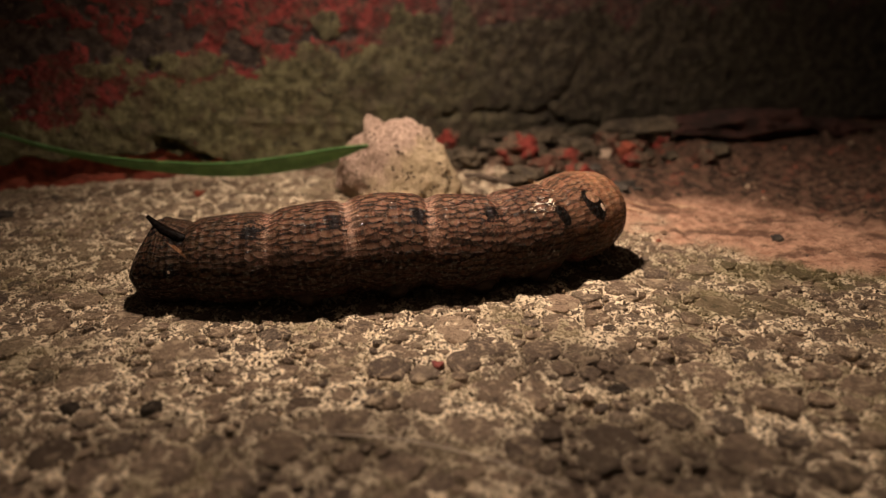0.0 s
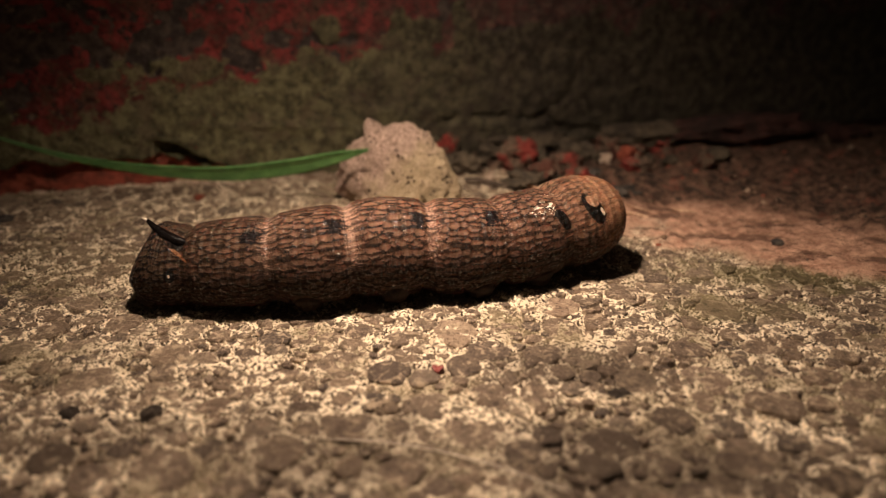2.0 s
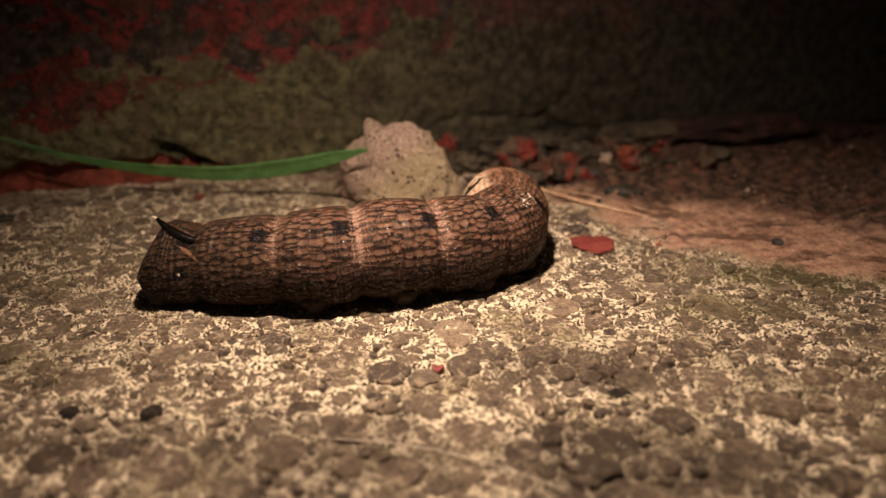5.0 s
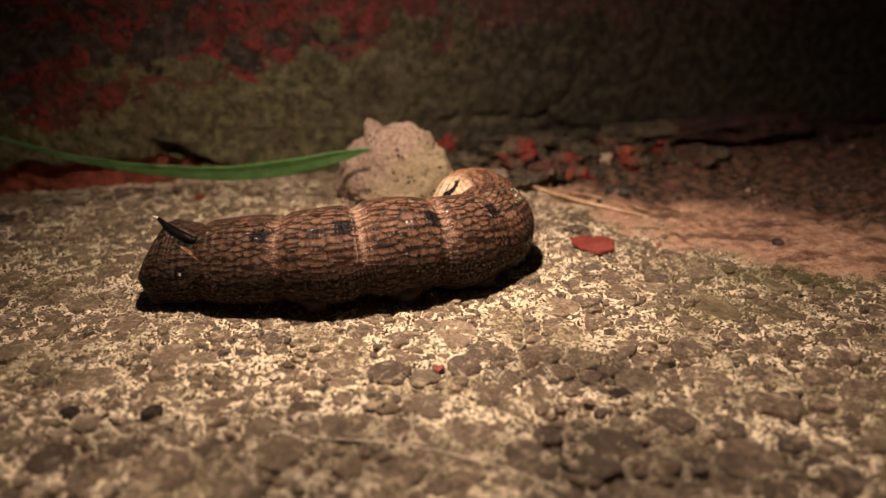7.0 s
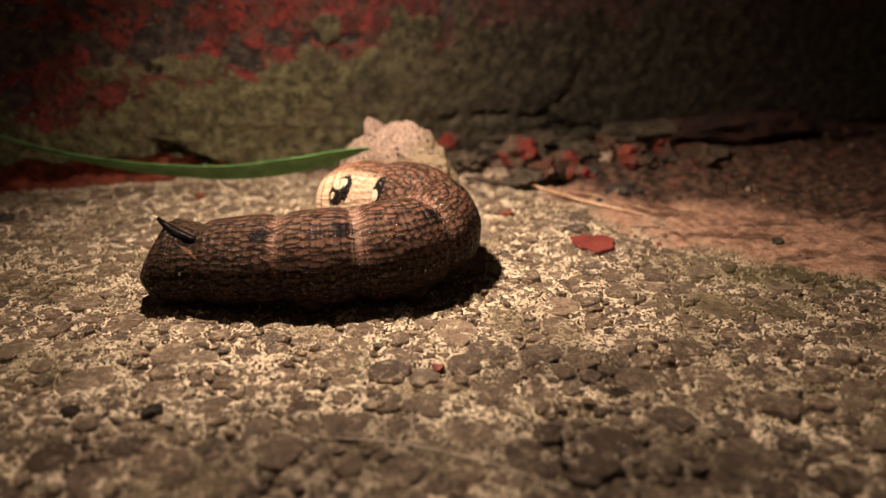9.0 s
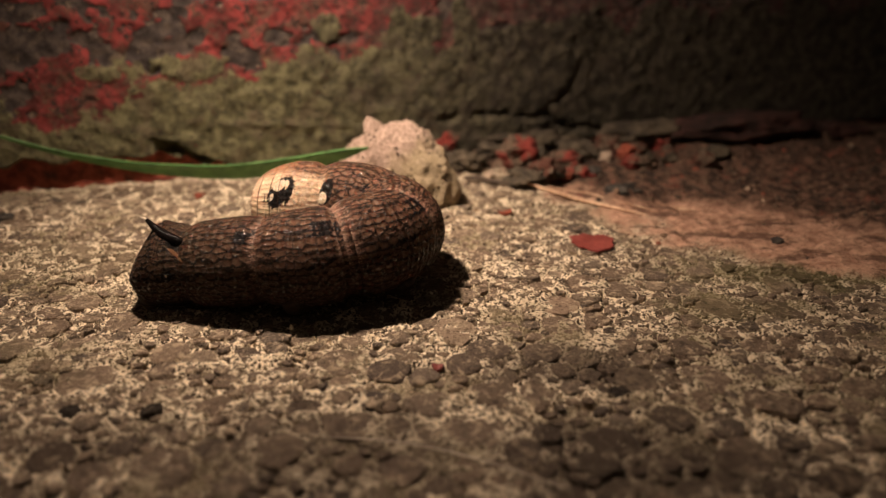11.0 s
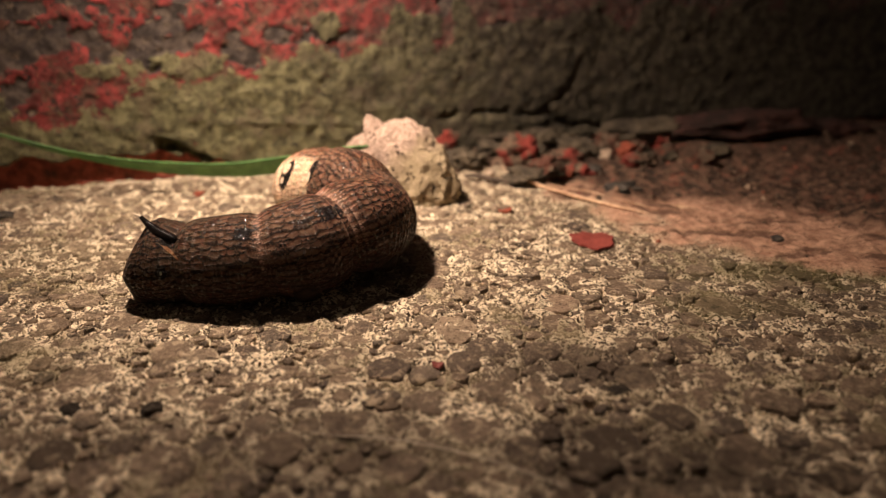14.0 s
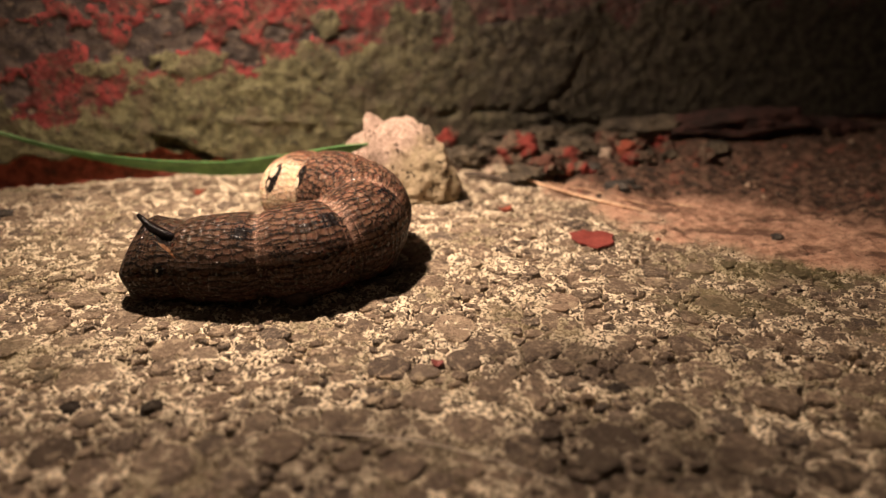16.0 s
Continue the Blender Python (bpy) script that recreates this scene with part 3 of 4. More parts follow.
R, UNDER, MOSS = wall_relief(U, Z)
front = np.stack([WALL_A[0] + U * WALL_DIR[0] + R * WALL_OUT[0], WALL_A[1] + U * WALL_DIR[1] + R * WALL_OUT[1], Z], -1)
wall_me = grid_mesh("wall_north", front)
vector_attribute(wall_me, "cover", np.stack([MOSS, chips(U, Z), UNDER], -1).reshape(-1, 3))
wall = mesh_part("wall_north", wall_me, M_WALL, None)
solid = wall.modifiers.new("thickness", "SOLIDIFY")
solid.thickness, solid.offset = 0.10, -1.0
tagged(wall, "old wall with flaking red paint and olive moss above a recessed brick foot", "wall", kind="structure")


# ======== caterpillar ========
LENGTH = 80.0  # mm, at rest
RINGS = 27
BANDS = (0.135, 0.295, 0.441, 0.588, 0.727, 0.858)
GIRTH = ((0, 0.6), (0.004, 2.4), (0.012, 4.0), (0.025, 5.3), (0.045, 6.2), (0.12, 6.8), (0.25, 7.2), (0.40, 7.8), (0.50, 8.0), (0.62, 8.0), (0.74, 7.8), (0.82, 7.7), (0.87, 7.9), (0.92, 8.0), (0.95, 7.5), (0.972, 6.5), (0.987, 5.0), (0.995, 3.1), (1, 0.6))


def girth(f):
    """Body radius in mm at the fraction f of the length, tail 0 to head 1."""
    f = np.clip(f, 0, 1)
    r = sum(np.interp(np.clip(f + d, 0, 1), [g[0] for g in GIRTH], [g[1] for g in GIRTH]) for d in (-0.006, 0, 0.006)) / 3
    for b in BANDS:
        r = r * (1 - 0.085 * np.exp(-((f - b) / 0.012) ** 2))
    return r


def even(q, width):
    """A running mean along a curve."""
    return np.convolve(np.pad(q, width // 2, mode="edge"), np.ones(width) / width, "valid")


def spine(tx, ty, length, bunch, headings, lifts):
    """The body's axis: the tail's place (mm), the length, how much the head's half is bunched up, headings along it (degrees), and how far it is raised (mm)."""
    n = 241
    f = np.linspace(0, 1, n)
    a = even(np.radians(np.interp(f, [0, 0.2, 0.34, 0.48, 0.62, 0.75, 0.87, 1.0], headings)), 15)
    step = length / (n - 1) * (1 + bunch * (1 - 2 * f))
    x = tx + np.concatenate([[0], np.cumsum((np.cos(a) * step)[1:])])
    y = ty + np.concatenate([[0], np.cumsum((np.sin(a) * step)[1:])])
    rest = np.interp(f, [0, 0.06, 0.25, 0.5, 1], [4.8, 5.9, 6.6, 7.2, 7.2])
    return f, np.stack([x, y, rest + even(np.interp(f, [0, 0.12, 0.3, 0.5, 0.65, 0.8, 1.0], (0, 0, *lifts)), 25)], 1)


def body_frames(shape):
    """A pose for each ring of the body."""
    f, S = spine(*shape)
    T = np.gradient(S, axis=0)
    k = np.ones(13) / 13
    T = np.stack([np.convolve(np.pad(T[:, i], 6, mode="edge"), k, "valid") for i in range(3)], 1)
    out = []
    for i in range(RINGS):
        c = (i + 0.5) / RINGS
        p = [np.interp(c, f, S[:, j]) for j in range(3)]
        t = Vector([np.interp(c, f, T[:, j]) for j in range(3)]).normalized()
        side = Vector((0, 0, 1)).cross(t).normalized()
        top = t.cross(side)
        m = Matrix((t, side, top)).transposed().to_4x4()
        m.translation = Vector(p) * MM
        out.append(m)
    return out


def swell(f):
    """0 at the folds between segments, 1 in the middle of each."""
    edges = np.array((0.0,) + BANDS + (1.0,))
    i = np.clip(np.searchsorted(edges, f) - 1, 0, len(edges) - 2)
    return np.sin(np.pi * np.clip((f - edges[i]) / (edges[i + 1] - edges[i]), 0, 1)) ** 0.6


def section(f, a):
    """Radius (mm) at fraction f and angle a from the back; the belly is flattened, and a low mound carries the horn."""
    r = girth(f) * (1 - 0.10 * smooth(2.2, 3.14, np.abs(a)))
    r = r * (1 + (0.045 * swell(f) - 0.03) * np.exp(-((np.abs(a) - 2.0) / 0.5) ** 2) + 0.055 * swell(f) - 0.035)
    return r * (1 + 0.13 * np.exp(-((f - 0.060) / 0.032) ** 2 - (a / 0.50) ** 2))


def ring_mesh(i):
    """One rigid ring of the body with rounded ends that slide into its neighbours."""
    pitch = LENGTH / RINGS
    c = (i + 0.5) / RINGS
    lo, hi = -1.5 * pitch, 1.5 * pitch
    if i == 0:
        lo = -0.5 * pitch
    if i == RINGS - 1:
        hi = 0.5 * pitch
    along, around = 17, 72
    v = np.sin(np.linspace(-math.pi / 2, math.pi / 2, along))
    u = (lo + hi) / 2 + v * (hi - lo) / 2
    a = np.linspace(-math.pi, math.pi, around, endpoint=False)
    U2, A2 = np.meshgrid(u, a, indexing="ij")
    F2 = c + U2 / LENGTH
    fade = np.sqrt(np.clip(1 - (np.abs(U2) / (1.5 * pitch)) ** 5, 0.0, 1))
    R2 = section(F2, A2) * fade
    U2 = U2 + np.where(np.cos(A2) > 0, 0.66, 0.05) * np.cos(A2) * R2 * smooth(0.12, 0.0, F2) + 2.4 * smooth(0.93, 1.0, F2)
    verts = np.stack([U2, -np.sin(A2) * R2 * -1, np.cos(A2) * R2], -1).reshape(-1, 3) * MM
    faces = []
    for j in range(along - 1):
        for k in range(around):
            faces.append((j * around + k, j * around + (k + 1) % around, (j + 1) * around + (k + 1) % around, (j + 1) * around + k))
    n = len(verts)
    verts = verts.tolist() + [[lo * MM, 0, 0], [hi * MM, 0, 0]]
    for k in range(around):
        faces.append((n, (k + 1) % around, k))
        e = (along - 1) * around
        faces.append((n + 1, e + k, e + (k + 1) % around))
    me = bpy.data.meshes.new("body_segment")
    me.from_pydata(verts, [], faces)
    shade_smooth(me)
    F1, A1 = F2.ravel(), A2.ravel()
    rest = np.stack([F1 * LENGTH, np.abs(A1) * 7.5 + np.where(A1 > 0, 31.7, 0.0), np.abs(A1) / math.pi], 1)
    pale, black, tan = np.zeros_like(F1), np.zeros_like(F1), 0.35 * smooth(0.80, 0.88, F1) + 0.65 * smooth(0.90, 0.945, F1)
    for b, strong in zip(BANDS[1:5], (0.7, 1.0, 0.8, 0.4)):
        pale = np.maximum(pale, strong * np.exp(-((F1 - b - 0.003) / 0.0145) ** 2) * smooth(2.0, 1.2, np.abs(A1)))
        black = np.maximum(black, np.exp(-(((F1 - b + 0.024) / 0.021) ** 2 + ((np.abs(A1) - 0.62) / 0.26) ** 2) * 1.3))
    black = np.maximum(black, 0.9 * np.exp(-(((F1 - 0.112) / 0.018) ** 2 + ((A1 + 0.58) / 0.20) ** 2)))
    black = np.maximum(black, np.maximum(0.8 * np.exp(-(F1 / 0.018) ** 2), 0.40 * smooth(0.125, 0.05, F1)))
    tan = tan * (1 - 0.7 * smooth(1.5, 2.4, np.abs(A1)))
    pad = lambda q: np.concatenate([q, [q[0], q[-1]]])
    vector_attribute(me, "rest", np.stack([pad(rest[:, j]) for j in range(3)], 1))
    vector_attribute(me, "mark", np.stack([pad(pale), pad(black), pad(tan)], 1))
    return me


def ring_of(f):
    i = min(RINGS - 1, int(f * RINGS))
    return i, (f - (i + 0.5) / RINGS) * LENGTH


def on_skin(f, a, above=0.0):
    """A point of the skin in its ring's space, metres."""
    i, u = ring_of(f)
    r = float(section(np.array(f), np.array(a))) + above
    return Vector((u, math.sin(a) * r, math.cos(a) * r)) * MM


def tapered(points, radii, sides=12):
    """A round tapering limb along points."""
    bm = bmesh.new()
    pts = [Vector(p) for p in points]
    rows = []
    for i, p in enumerate(pts):
        t = (pts[min(i + 1, len(pts) - 1)] - pts[max(i - 1, 0)]).normalized()
        s = t.cross(Vector((0.31, 0.17, 0.93))).normalized()
        b = t.cross(s)
        rows.append([bm.verts.new(p + (s * math.cos(k) + b * math.sin(k)) * radii[i]) for k in [2 * math.pi * j / sides for j in range(sides)]])
    for r0, r1 in zip(rows, rows[1:]):
        for k in range(sides):
            bm.faces.new((r0[k], r0[(k + 1) % sides], r1[(k + 1) % sides], r1[k]))
    bm.faces.new(rows[0])
    bm.faces.new(rows[-1])
    bmesh.ops.recalc_face_normals(bm, faces=bm.faces)
    for fc in bm.faces:
        fc.smooth = True
    return bm


def build_caterpillar():
    top = tagged(new("caterpillar"), "dark brown hawk-moth caterpillar with net pattern, eyespots and tail horn", "caterpillar")
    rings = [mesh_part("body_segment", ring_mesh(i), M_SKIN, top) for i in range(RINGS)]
    # tail horn, curved back
    i, _ = ring_of(0.105)
    base = on_skin(0.125, -0.52, -0.6)
    d = [(2.4, -0.5, -0.3), (-0.2, -0.2, 0.35), (-2.2, 0.5, 1.05), (-3.8, 1.3, 1.9), (-5.3, 1.9, 3.1)]
    shift = (ring_of(0.125)[0] - i) * LENGTH / RINGS * MM
    pts = [base + Vector((shift, 0, 0)) + Vector(q) * MM for q in d]
    part("horn", tapered(pts, [0.0004, 0.00092, 0.00088, 0.00060, 0.00030]), M_HORN, rings[i], "glossy black tail horn")
    tip = [pts[-1] + Vector(q) * MM for q in ((0.15, 0, -0.15), (-0.3, 0, 0.25), (-0.9, 0, 0.5))]
    part("horn_tip", tapered(tip, [0.00030, 0.00018, 0.00005]), M_PALE_TIP, rings[i], "pale horn tip")
    # fleshy prolegs, claspers, small true legs, head
    for f in (0.355, 0.525, 0.685, 0.80):
        for side in (1, -1):
            i, _ = ring_of(f)
            p = on_skin(f, 2.35 * side, -2.2)
            q = on_skin(f, 2.62 * side, 0.4)
            part("proleg", tapered([p, (p + q) / 2, q, q + (q - p) * 0.12], [0.0029, 0.0027, 0.0020, 0.0009], 14), M_LEG, rings[i], "fleshy dark proleg")
    for side in (1, -1):
        p = on_skin(0.05, 2.1 * side, -3.2)
        q = on_skin(0.05, 2.55 * side, -0.2) + Vector((-0.4 * MM, 0, 0))
        part("clasper", tapered([p, (p + q) / 2, q, q + (q - p) * 0.1], [0.0020, 0.0024, 0.0018, 0.0007], 14), M_LEG, rings[ring_of(0.05)[0]], "dark anal clasper")
    for f in (0.93, 0.955, 0.975):
        for side in (1, -1):
            p = on_skin(f, 2.45 * side, -0.6)
            q = p + Vector((0.5, side * 0.9, -1.3)) * MM
            r = q + Vector((0.5, -side * 0.4, -1.1)) * MM
            part("leg", tapered([p, q, r], [0.0007, 0.0005, 0.00012], 8), M_LEG, rings[ring_of(f)[0]], "small dark hooked leg")
    bm = bmesh.new()
    bmesh.ops.create_icosphere(bm, subdivisions=3, radius=1.0, matrix=Matrix.LocRotScale((-0.0012, 0, -0.0026), None, (0.0021, 0.0022, 0.0022)))
    for fc in bm.faces:
        fc.smooth = True
    part("head", bm, M_HEAD, rings[-1], "small pale brown head")
    return top, rings


caterpillar, body_rings = build_caterpillar()


# ======== stones, rubble and plants ========
def lump(name, x, y, size, material, label, category, seed, turn=0.0, sink=0.42, rough=0.42, detail=4, tilt=0.0, z=None, lobes=(), group="rubble at the wall's foot"):
    """A rough broken stone; size: its half sizes in mm, resting on the ground."""
    rng = random.Random(seed)
    bm = bmesh.new()
    bmesh.ops.create_icosphere(bm, subdivisions=detail, radius=1.0)
    off = Vector((rng.uniform(-50, 50), rng.uniform(-50, 50), rng.uniform(-50, 50)))
    cuts = [Vector((rng.gauss(0, 1), rng.gauss(0, 1), rng.gauss(0, 0.7))).normalized() for _ in range(9)]
    reach = [rng.uniform(0.68, 0.92) for _ in cuts]
    for v in bm.verts:
        d = v.co.normalized()
        r = 1.0
        for c, k in zip(cuts, reach):
            g = d.dot(c)
            if g > 0:
                r = min(r, k / g)
        for l, h, w in lobes:
            r += h * math.exp(-((1 - d.dot(Vector(l).normalized())) / w))
        r += rough * noise.fractal(d * 1.6 + off, 0.8, 2.0, 4) + rough * 0.35 * noise.noise(d * 7 + off)
        v.co = d * r
    for v in bm.verts:
        v.co = Vector((v.co.x * size[0], v.co.y * size[1], v.co.z * size[2])) * MM
    bmesh.ops.recalc_face_normals(bm, faces=bm.faces)
    for fc in bm.faces:
        fc.smooth = True
    base = float(ground_height(np.array(x), np.array(y))) if z is None else z
    ob = part(name, bm, material, None)
    low = min(v.co.z for v in ob.data.vertices)
    ob.matrix_basis = pose(x, y, base - low * (1 - sink), 0, tilt, turn)
    return tagged(ob, label, category, group)


def build_pale_stone():
    """An upright lump of old mortar with a small peak and a low shoulder, thicker at its foot."""
    outline = ((-180, 13.6), (-158, 15.0), (-135, 10.6), (-100, 8.2), (-42, 13.2), (-24, 15.6), (-9, 14.4), (5, 12.6), (33, 10.7), (56, 11.5), (78, 10.4), (100, 10.0), (112, 10.1), (118, 12.9), (124, 12.5), (135, 9.8), (165, 12.8), (180, 13.6))
    bm = bmesh.new()
    bmesh.ops.create_icosphere(bm, subdivisions=6, radius=1.0)
    for v in bm.verts:
        d = v.co.normalized()
        th = math.degrees(math.atan2(d.z, d.x))
        flat = math.hypot(d.x, d.z) ** 0.55
        r = float(np.interp(th, [o[0] for o in outline], [o[1] for o in outline]))
        r = r * flat + (1 - flat) * 9.5
        thick = 6.6 - 2.2 * d.z
        k = 1 + 0.10 * noise.fractal(d * 2.2 + Vector((3, 8, 1)), 0.9, 2.0, 4) + 0.035 * noise.noise(d * 9) + 0.034 * noise.noise(d * 20) + 0.030 * noise.noise(d * 38) + 0.022 * noise.noise(d * 70)
        h = max(math.hypot(d.x, d.z), 1e-6)
        deep = d.y if d.z > 0 else d.y / max(0.62, math.sqrt(1 - d.z * d.z))
        v.co = Vector((d.x / h * r * flat * k, deep * thick * k, d.z / h * r * flat * k)) * MM
    bmesh.ops.recalc_face_normals(bm, faces=bm.faces)
    for fc in bm.faces:
        fc.smooth = True
    ob = part("pale_stone", bm, M_STONE, None)
    ob.matrix_basis = pose(-0.0105, 0.1570, 0.0074, 0, 0, -18)
    return tagged(ob, "pale pitted lump of mortar stone greened with algae at its foot", "stone")


build_pale_stone()


def build_blade():
    """A long arching grass blade with a folded midrib."""
    stops = ((-130, 150, 29, 0.4), (-101.9, 154.5, 16.8, 0.6), (-98.0, 155.5, 15.0, 0.7), (-85.5, 158.5, 9.9, 1.3), (-70.1, 160.0, 6.7, 2.3), (-50.3, 159.0, 5.7, 3.2), (-33.8, 156.0, 8.4, 3.4), (-22.8, 152.0, 11.8, 2.5), (-15.2, 148.5, 14.5, 0.15))
    t = np.linspace(0, len(stops) - 1, 90)
    s = np.array(stops, float)
    k = np.ones(9) / 9
    c = np.stack([np.convolve(np.pad(np.interp(t, range(len(stops)), s[:, j]), 4, mode="edge"), k, "valid") for j in range(4)], 1)
    rows, along = [], []
    for i, (x, y, z, w) in enumerate(c):
        for q in np.linspace(-1, 1, 9):
            fold = abs(q) * 0.22 * w
            rows.append([(x) * MM, (y - q * w * 0.30 - fold * 0.5) * MM, (z + q * w * 0.62 + fold * 0.12) * MM])
            along.append([i / 90, q, 0])
    me = grid_mesh("grass_blade", np.array(rows).reshape(len(c), 9, 3))
    vector_attribute(me, "along", along)
    top = tagged(new("grass_blade"), "long green grass blade arching in front of the wall", "grass blade")
    ob = mesh_part("leaf", me, M_GRASS, top)
    th = ob.modifiers.new("thickness", "SOLIDIFY")
    th.thickness = 0.00018
    spine_pts = [Vector((x, y - 0.1, z)) * MM for x, y, z, w in c[2:86:3]]
    part("midrib", tapered(spine_pts, [0.00016] * len(spine_pts), 6), M_MIDRIB, top, "paler midrib of the blade")
    return top


build_blade()


def strand(name, pts, radii, material, label, category, sides=8):
    p = np.array(pts, float)
    t = np.linspace(0, len(p) - 1, 24)
    q = np.stack([np.interp(t, range(len(p)), p[:, j]) for j in range(3)], 1)
    k = np.ones(5) / 5
    q = np.stack([np.convolve(np.pad(q[:, j], 2, mode="edge"), k, "valid") for j in range(3)], 1)
    r = np.interp(t, range(len(p)), radii)
    ob = part(name, tapered([Vector(v) * MM for v in q], r * MM, sides), material, None)
    return tagged(ob, label, category)


strand("dry_straw", [(17, 168, 2.4), (22, 162, 1.6), (31, 153, 1.2), (38, 147.5, 1.0), (44.5, 142.5, 1.0)], [0.25, 0.40, 0.46, 0.40, 0.18], M_STRAW, "dry split straw stem lying on the slab", "straw")
strand("dry_straw", [(24, 163, 1.5), (33, 156, 1.9), (41, 149, 1.6), (47, 145, 1.0)], [0.10, 0.16, 0.16, 0.10], M_STRAW, "thin dry straw lying beside a thicker stem", "straw")
strand("dark_twig", [(5, 171, 1.2), (9, 169, 1.6), (13, 166.5, 1.3), (17, 165, 1.0)], [0.4, 0.7, 0.6, 0.3], M_TWIG, "short dark twig beside the straw", "twig")
strand("pale_fibre", [(-15, 67.5, 0.5), (-7, 66.8, 0.6), (0, 65, 0.6), (7, 62, 0.6), (14, 58, 0.5)], [0.05, 0.08, 0.08, 0.08, 0.05], M_FIBRE, "fine pale fibre lying across the pebbles", "fibre", 6)


def flake(name, x, y, rx, ry, material, label, category, seed, lift=0.9, thick=0.35):
    """A thin curled chip with a ragged outline."""
    rng = random.Random(seed)
    n = 22
    bm = bmesh.new()
    z = float(ground_height(np.array(x), np.array(y))) + lift * MM
    rag = [1 + rng.uniform(-0.16, 0.16) for _ in range(n)]
    loops = []
    for h, k in ((-thick / 2, 1.0), (thick / 2, 0.97)):
        loops.append([bm.verts.new(Vector((math.cos(2 * math.pi * j / n) * rx * rag[j] * k, math.sin(2 * math.pi * j / n) * ry * rag[j] * k,
                                           h + 0.25 * math.cos(4 * math.pi * j / n))) * MM) for j in range(n)])
    inner = [bm.verts.new(v.co * 0.6 + Vector((0, 0, 0.15 * MM))) for v in loops[1]]
    for j in range(n):
        bm.faces.new((loops[0][j], loops[0][(j + 1) % n], loops[1][(j + 1) % n], loops[1][j]))
        bm.faces.new((loops[1][j], loops[1][(j + 1) % n], inner[(j + 1) % n], inner[j]))
    bm.faces.new(inner)
    bm.faces.new(loops[0][::-1])
    bmesh.ops.recalc_face_normals(bm, faces=bm.faces)
    ob = part(name, bm, material, None)
    ob.matrix_basis = pose(x, y, z, rng.uniform(-4, 4), rng.uniform(-4, 4), rng.uniform(-15, 15))
    return tagged(ob, label, category, "fallen paint flakes")


flake("paint_flake", 0.0294, 0.1289, 4.2, 4.0, M_RED_FLAKE, "dull red flake of paint lying on the concrete", "paint flake", 3, 0.55)
flake("paint_flake", 0.0133, 0.1455, 1.6, 1.5, M_ORANGE_RUBBLE, "small orange-red paint flake on the concrete", "paint flake", 5, 0.7)
flake("paint_flake", -0.0007, 0.0826, 0.8, 0.7, M_RED_FLAKE, "tiny red paint flake between the pebbles", "paint flake", 6, 0.4)
flake("paint_flake", -0.0575, 0.1600, 1.2, 1.5, M_ORANGE_RUBBLE, "tiny orange paint flake near the wall", "paint flake", 7, 0.6)

lump("red_rubble", 0.0200, 0.1800, (5.2, 4.0, 4.0), M_RED_RUBBLE, "red painted crumb of brick at the wall's foot", "rubble", 11)
lump("red_rubble", 0.0320, 0.1800, (4.6, 3.4, 2.0), M_RED_RUBBLE, "small red crumb of brick in dark earth", "rubble", 12)
lump("red_rubble", 0.0482, 0.1790, (3.0, 2.4, 2.6), M_ORANGE_RUBBLE, "orange-red crumb of brick in dark earth", "rubble", 13)
lump("red_rubble", 0.0300, 0.1690, (2.6, 2.0, 1.2), M_ORANGE_RUBBLE, "orange crumb of brick beside the straw", "rubble", 14)
lump("red_rubble", 0.0012, 0.1860, (3.2, 1.8, 3.2), M_RED_RUBBLE, "red paint crumb behind the pale stone", "rubble", 15, z=0.004)
lump("dark_rubble", 0.0410, 0.1580, (4.2, 4.0, 1.1), M_DARK_RUBBLE, "flat dark slate chip beside the straw", "rubble", 16, sink=0.3)
lump("dark_rubble", 0.0370, 0.1700, (2.4, 1.8, 1.5), M_DARK_RUBBLE, "dark chip of slate in the earth", "rubble", 17)
lump("mortar_crumb", 0.0255, 0.1795, (2.6, 2.2, 2.8), M_GREY_RUBBLE, "brown mortar crumb against the red brick", "rubble", 29)
lump("straw_chip", 0.0530, 0.1500, (3.4, 0.5, 0.4), M_STRAW, "short split chip of dry straw in the dust", "straw", 30, turn=-24, sink=0.2, rough=0.15, group="dry straws")
lump("dark_rubble", -0.0930, 0.1420, (1.8, 1.3, 0.9), M_DARK_RUBBLE, "small dark chip on the open slab", "rubble", 31)
lump("pale_rubble", 0.0430, 0.1825, (1.7, 1.5, 1.6), M_PALE_RUBBLE, "pale mortar crumb in dark earth", "rubble", 18)
lump("pale_rubble", 0.0120, 0.1740, (1.3, 1.1, 1.0), M_PALE_RUBBLE, "tiny pale mortar crumb near the twig", "rubble", 19)
lump("mortar_lump", 0.0560, 0.1990, (13.5, 6.0, 3.6), M_GREY_RUBBLE, "flat olive-grey mortar lip along the wall", "rubble", 20, turn=18, z=0.0035, rough=0.24, detail=5)
lump("mortar_lump", 0.0240, 0.1945, (13.0, 4.0, 2.4), M_GREY_RUBBLE, "long crumbling mortar ridge along the wall's foot", "rubble", 22, turn=16, z=0.0030, rough=0.6, detail=5)
lump("mortar_lump", 0.0050, 0.1800, (6.0, 4.0, 3.0), M_GREY_RUBBLE, "brown mortar lump behind the pale stone", "rubble", 23, detail=5)
lump("red_ledge", 0.0870, 0.2060, (25.0, 9.0, 4.4), M_LEDGE, "broken red painted brick edge in the dark", "rubble", 24, turn=16, rough=0.26, detail=5, sink=0.35)
lump("red_ledge", 0.1150, 0.2160, (16.0, 7.0, 3.2), M_LEDGE, "low broken brick edge in the dark", "rubble", 25, turn=14, rough=0.3, detail=5, sink=0.35)
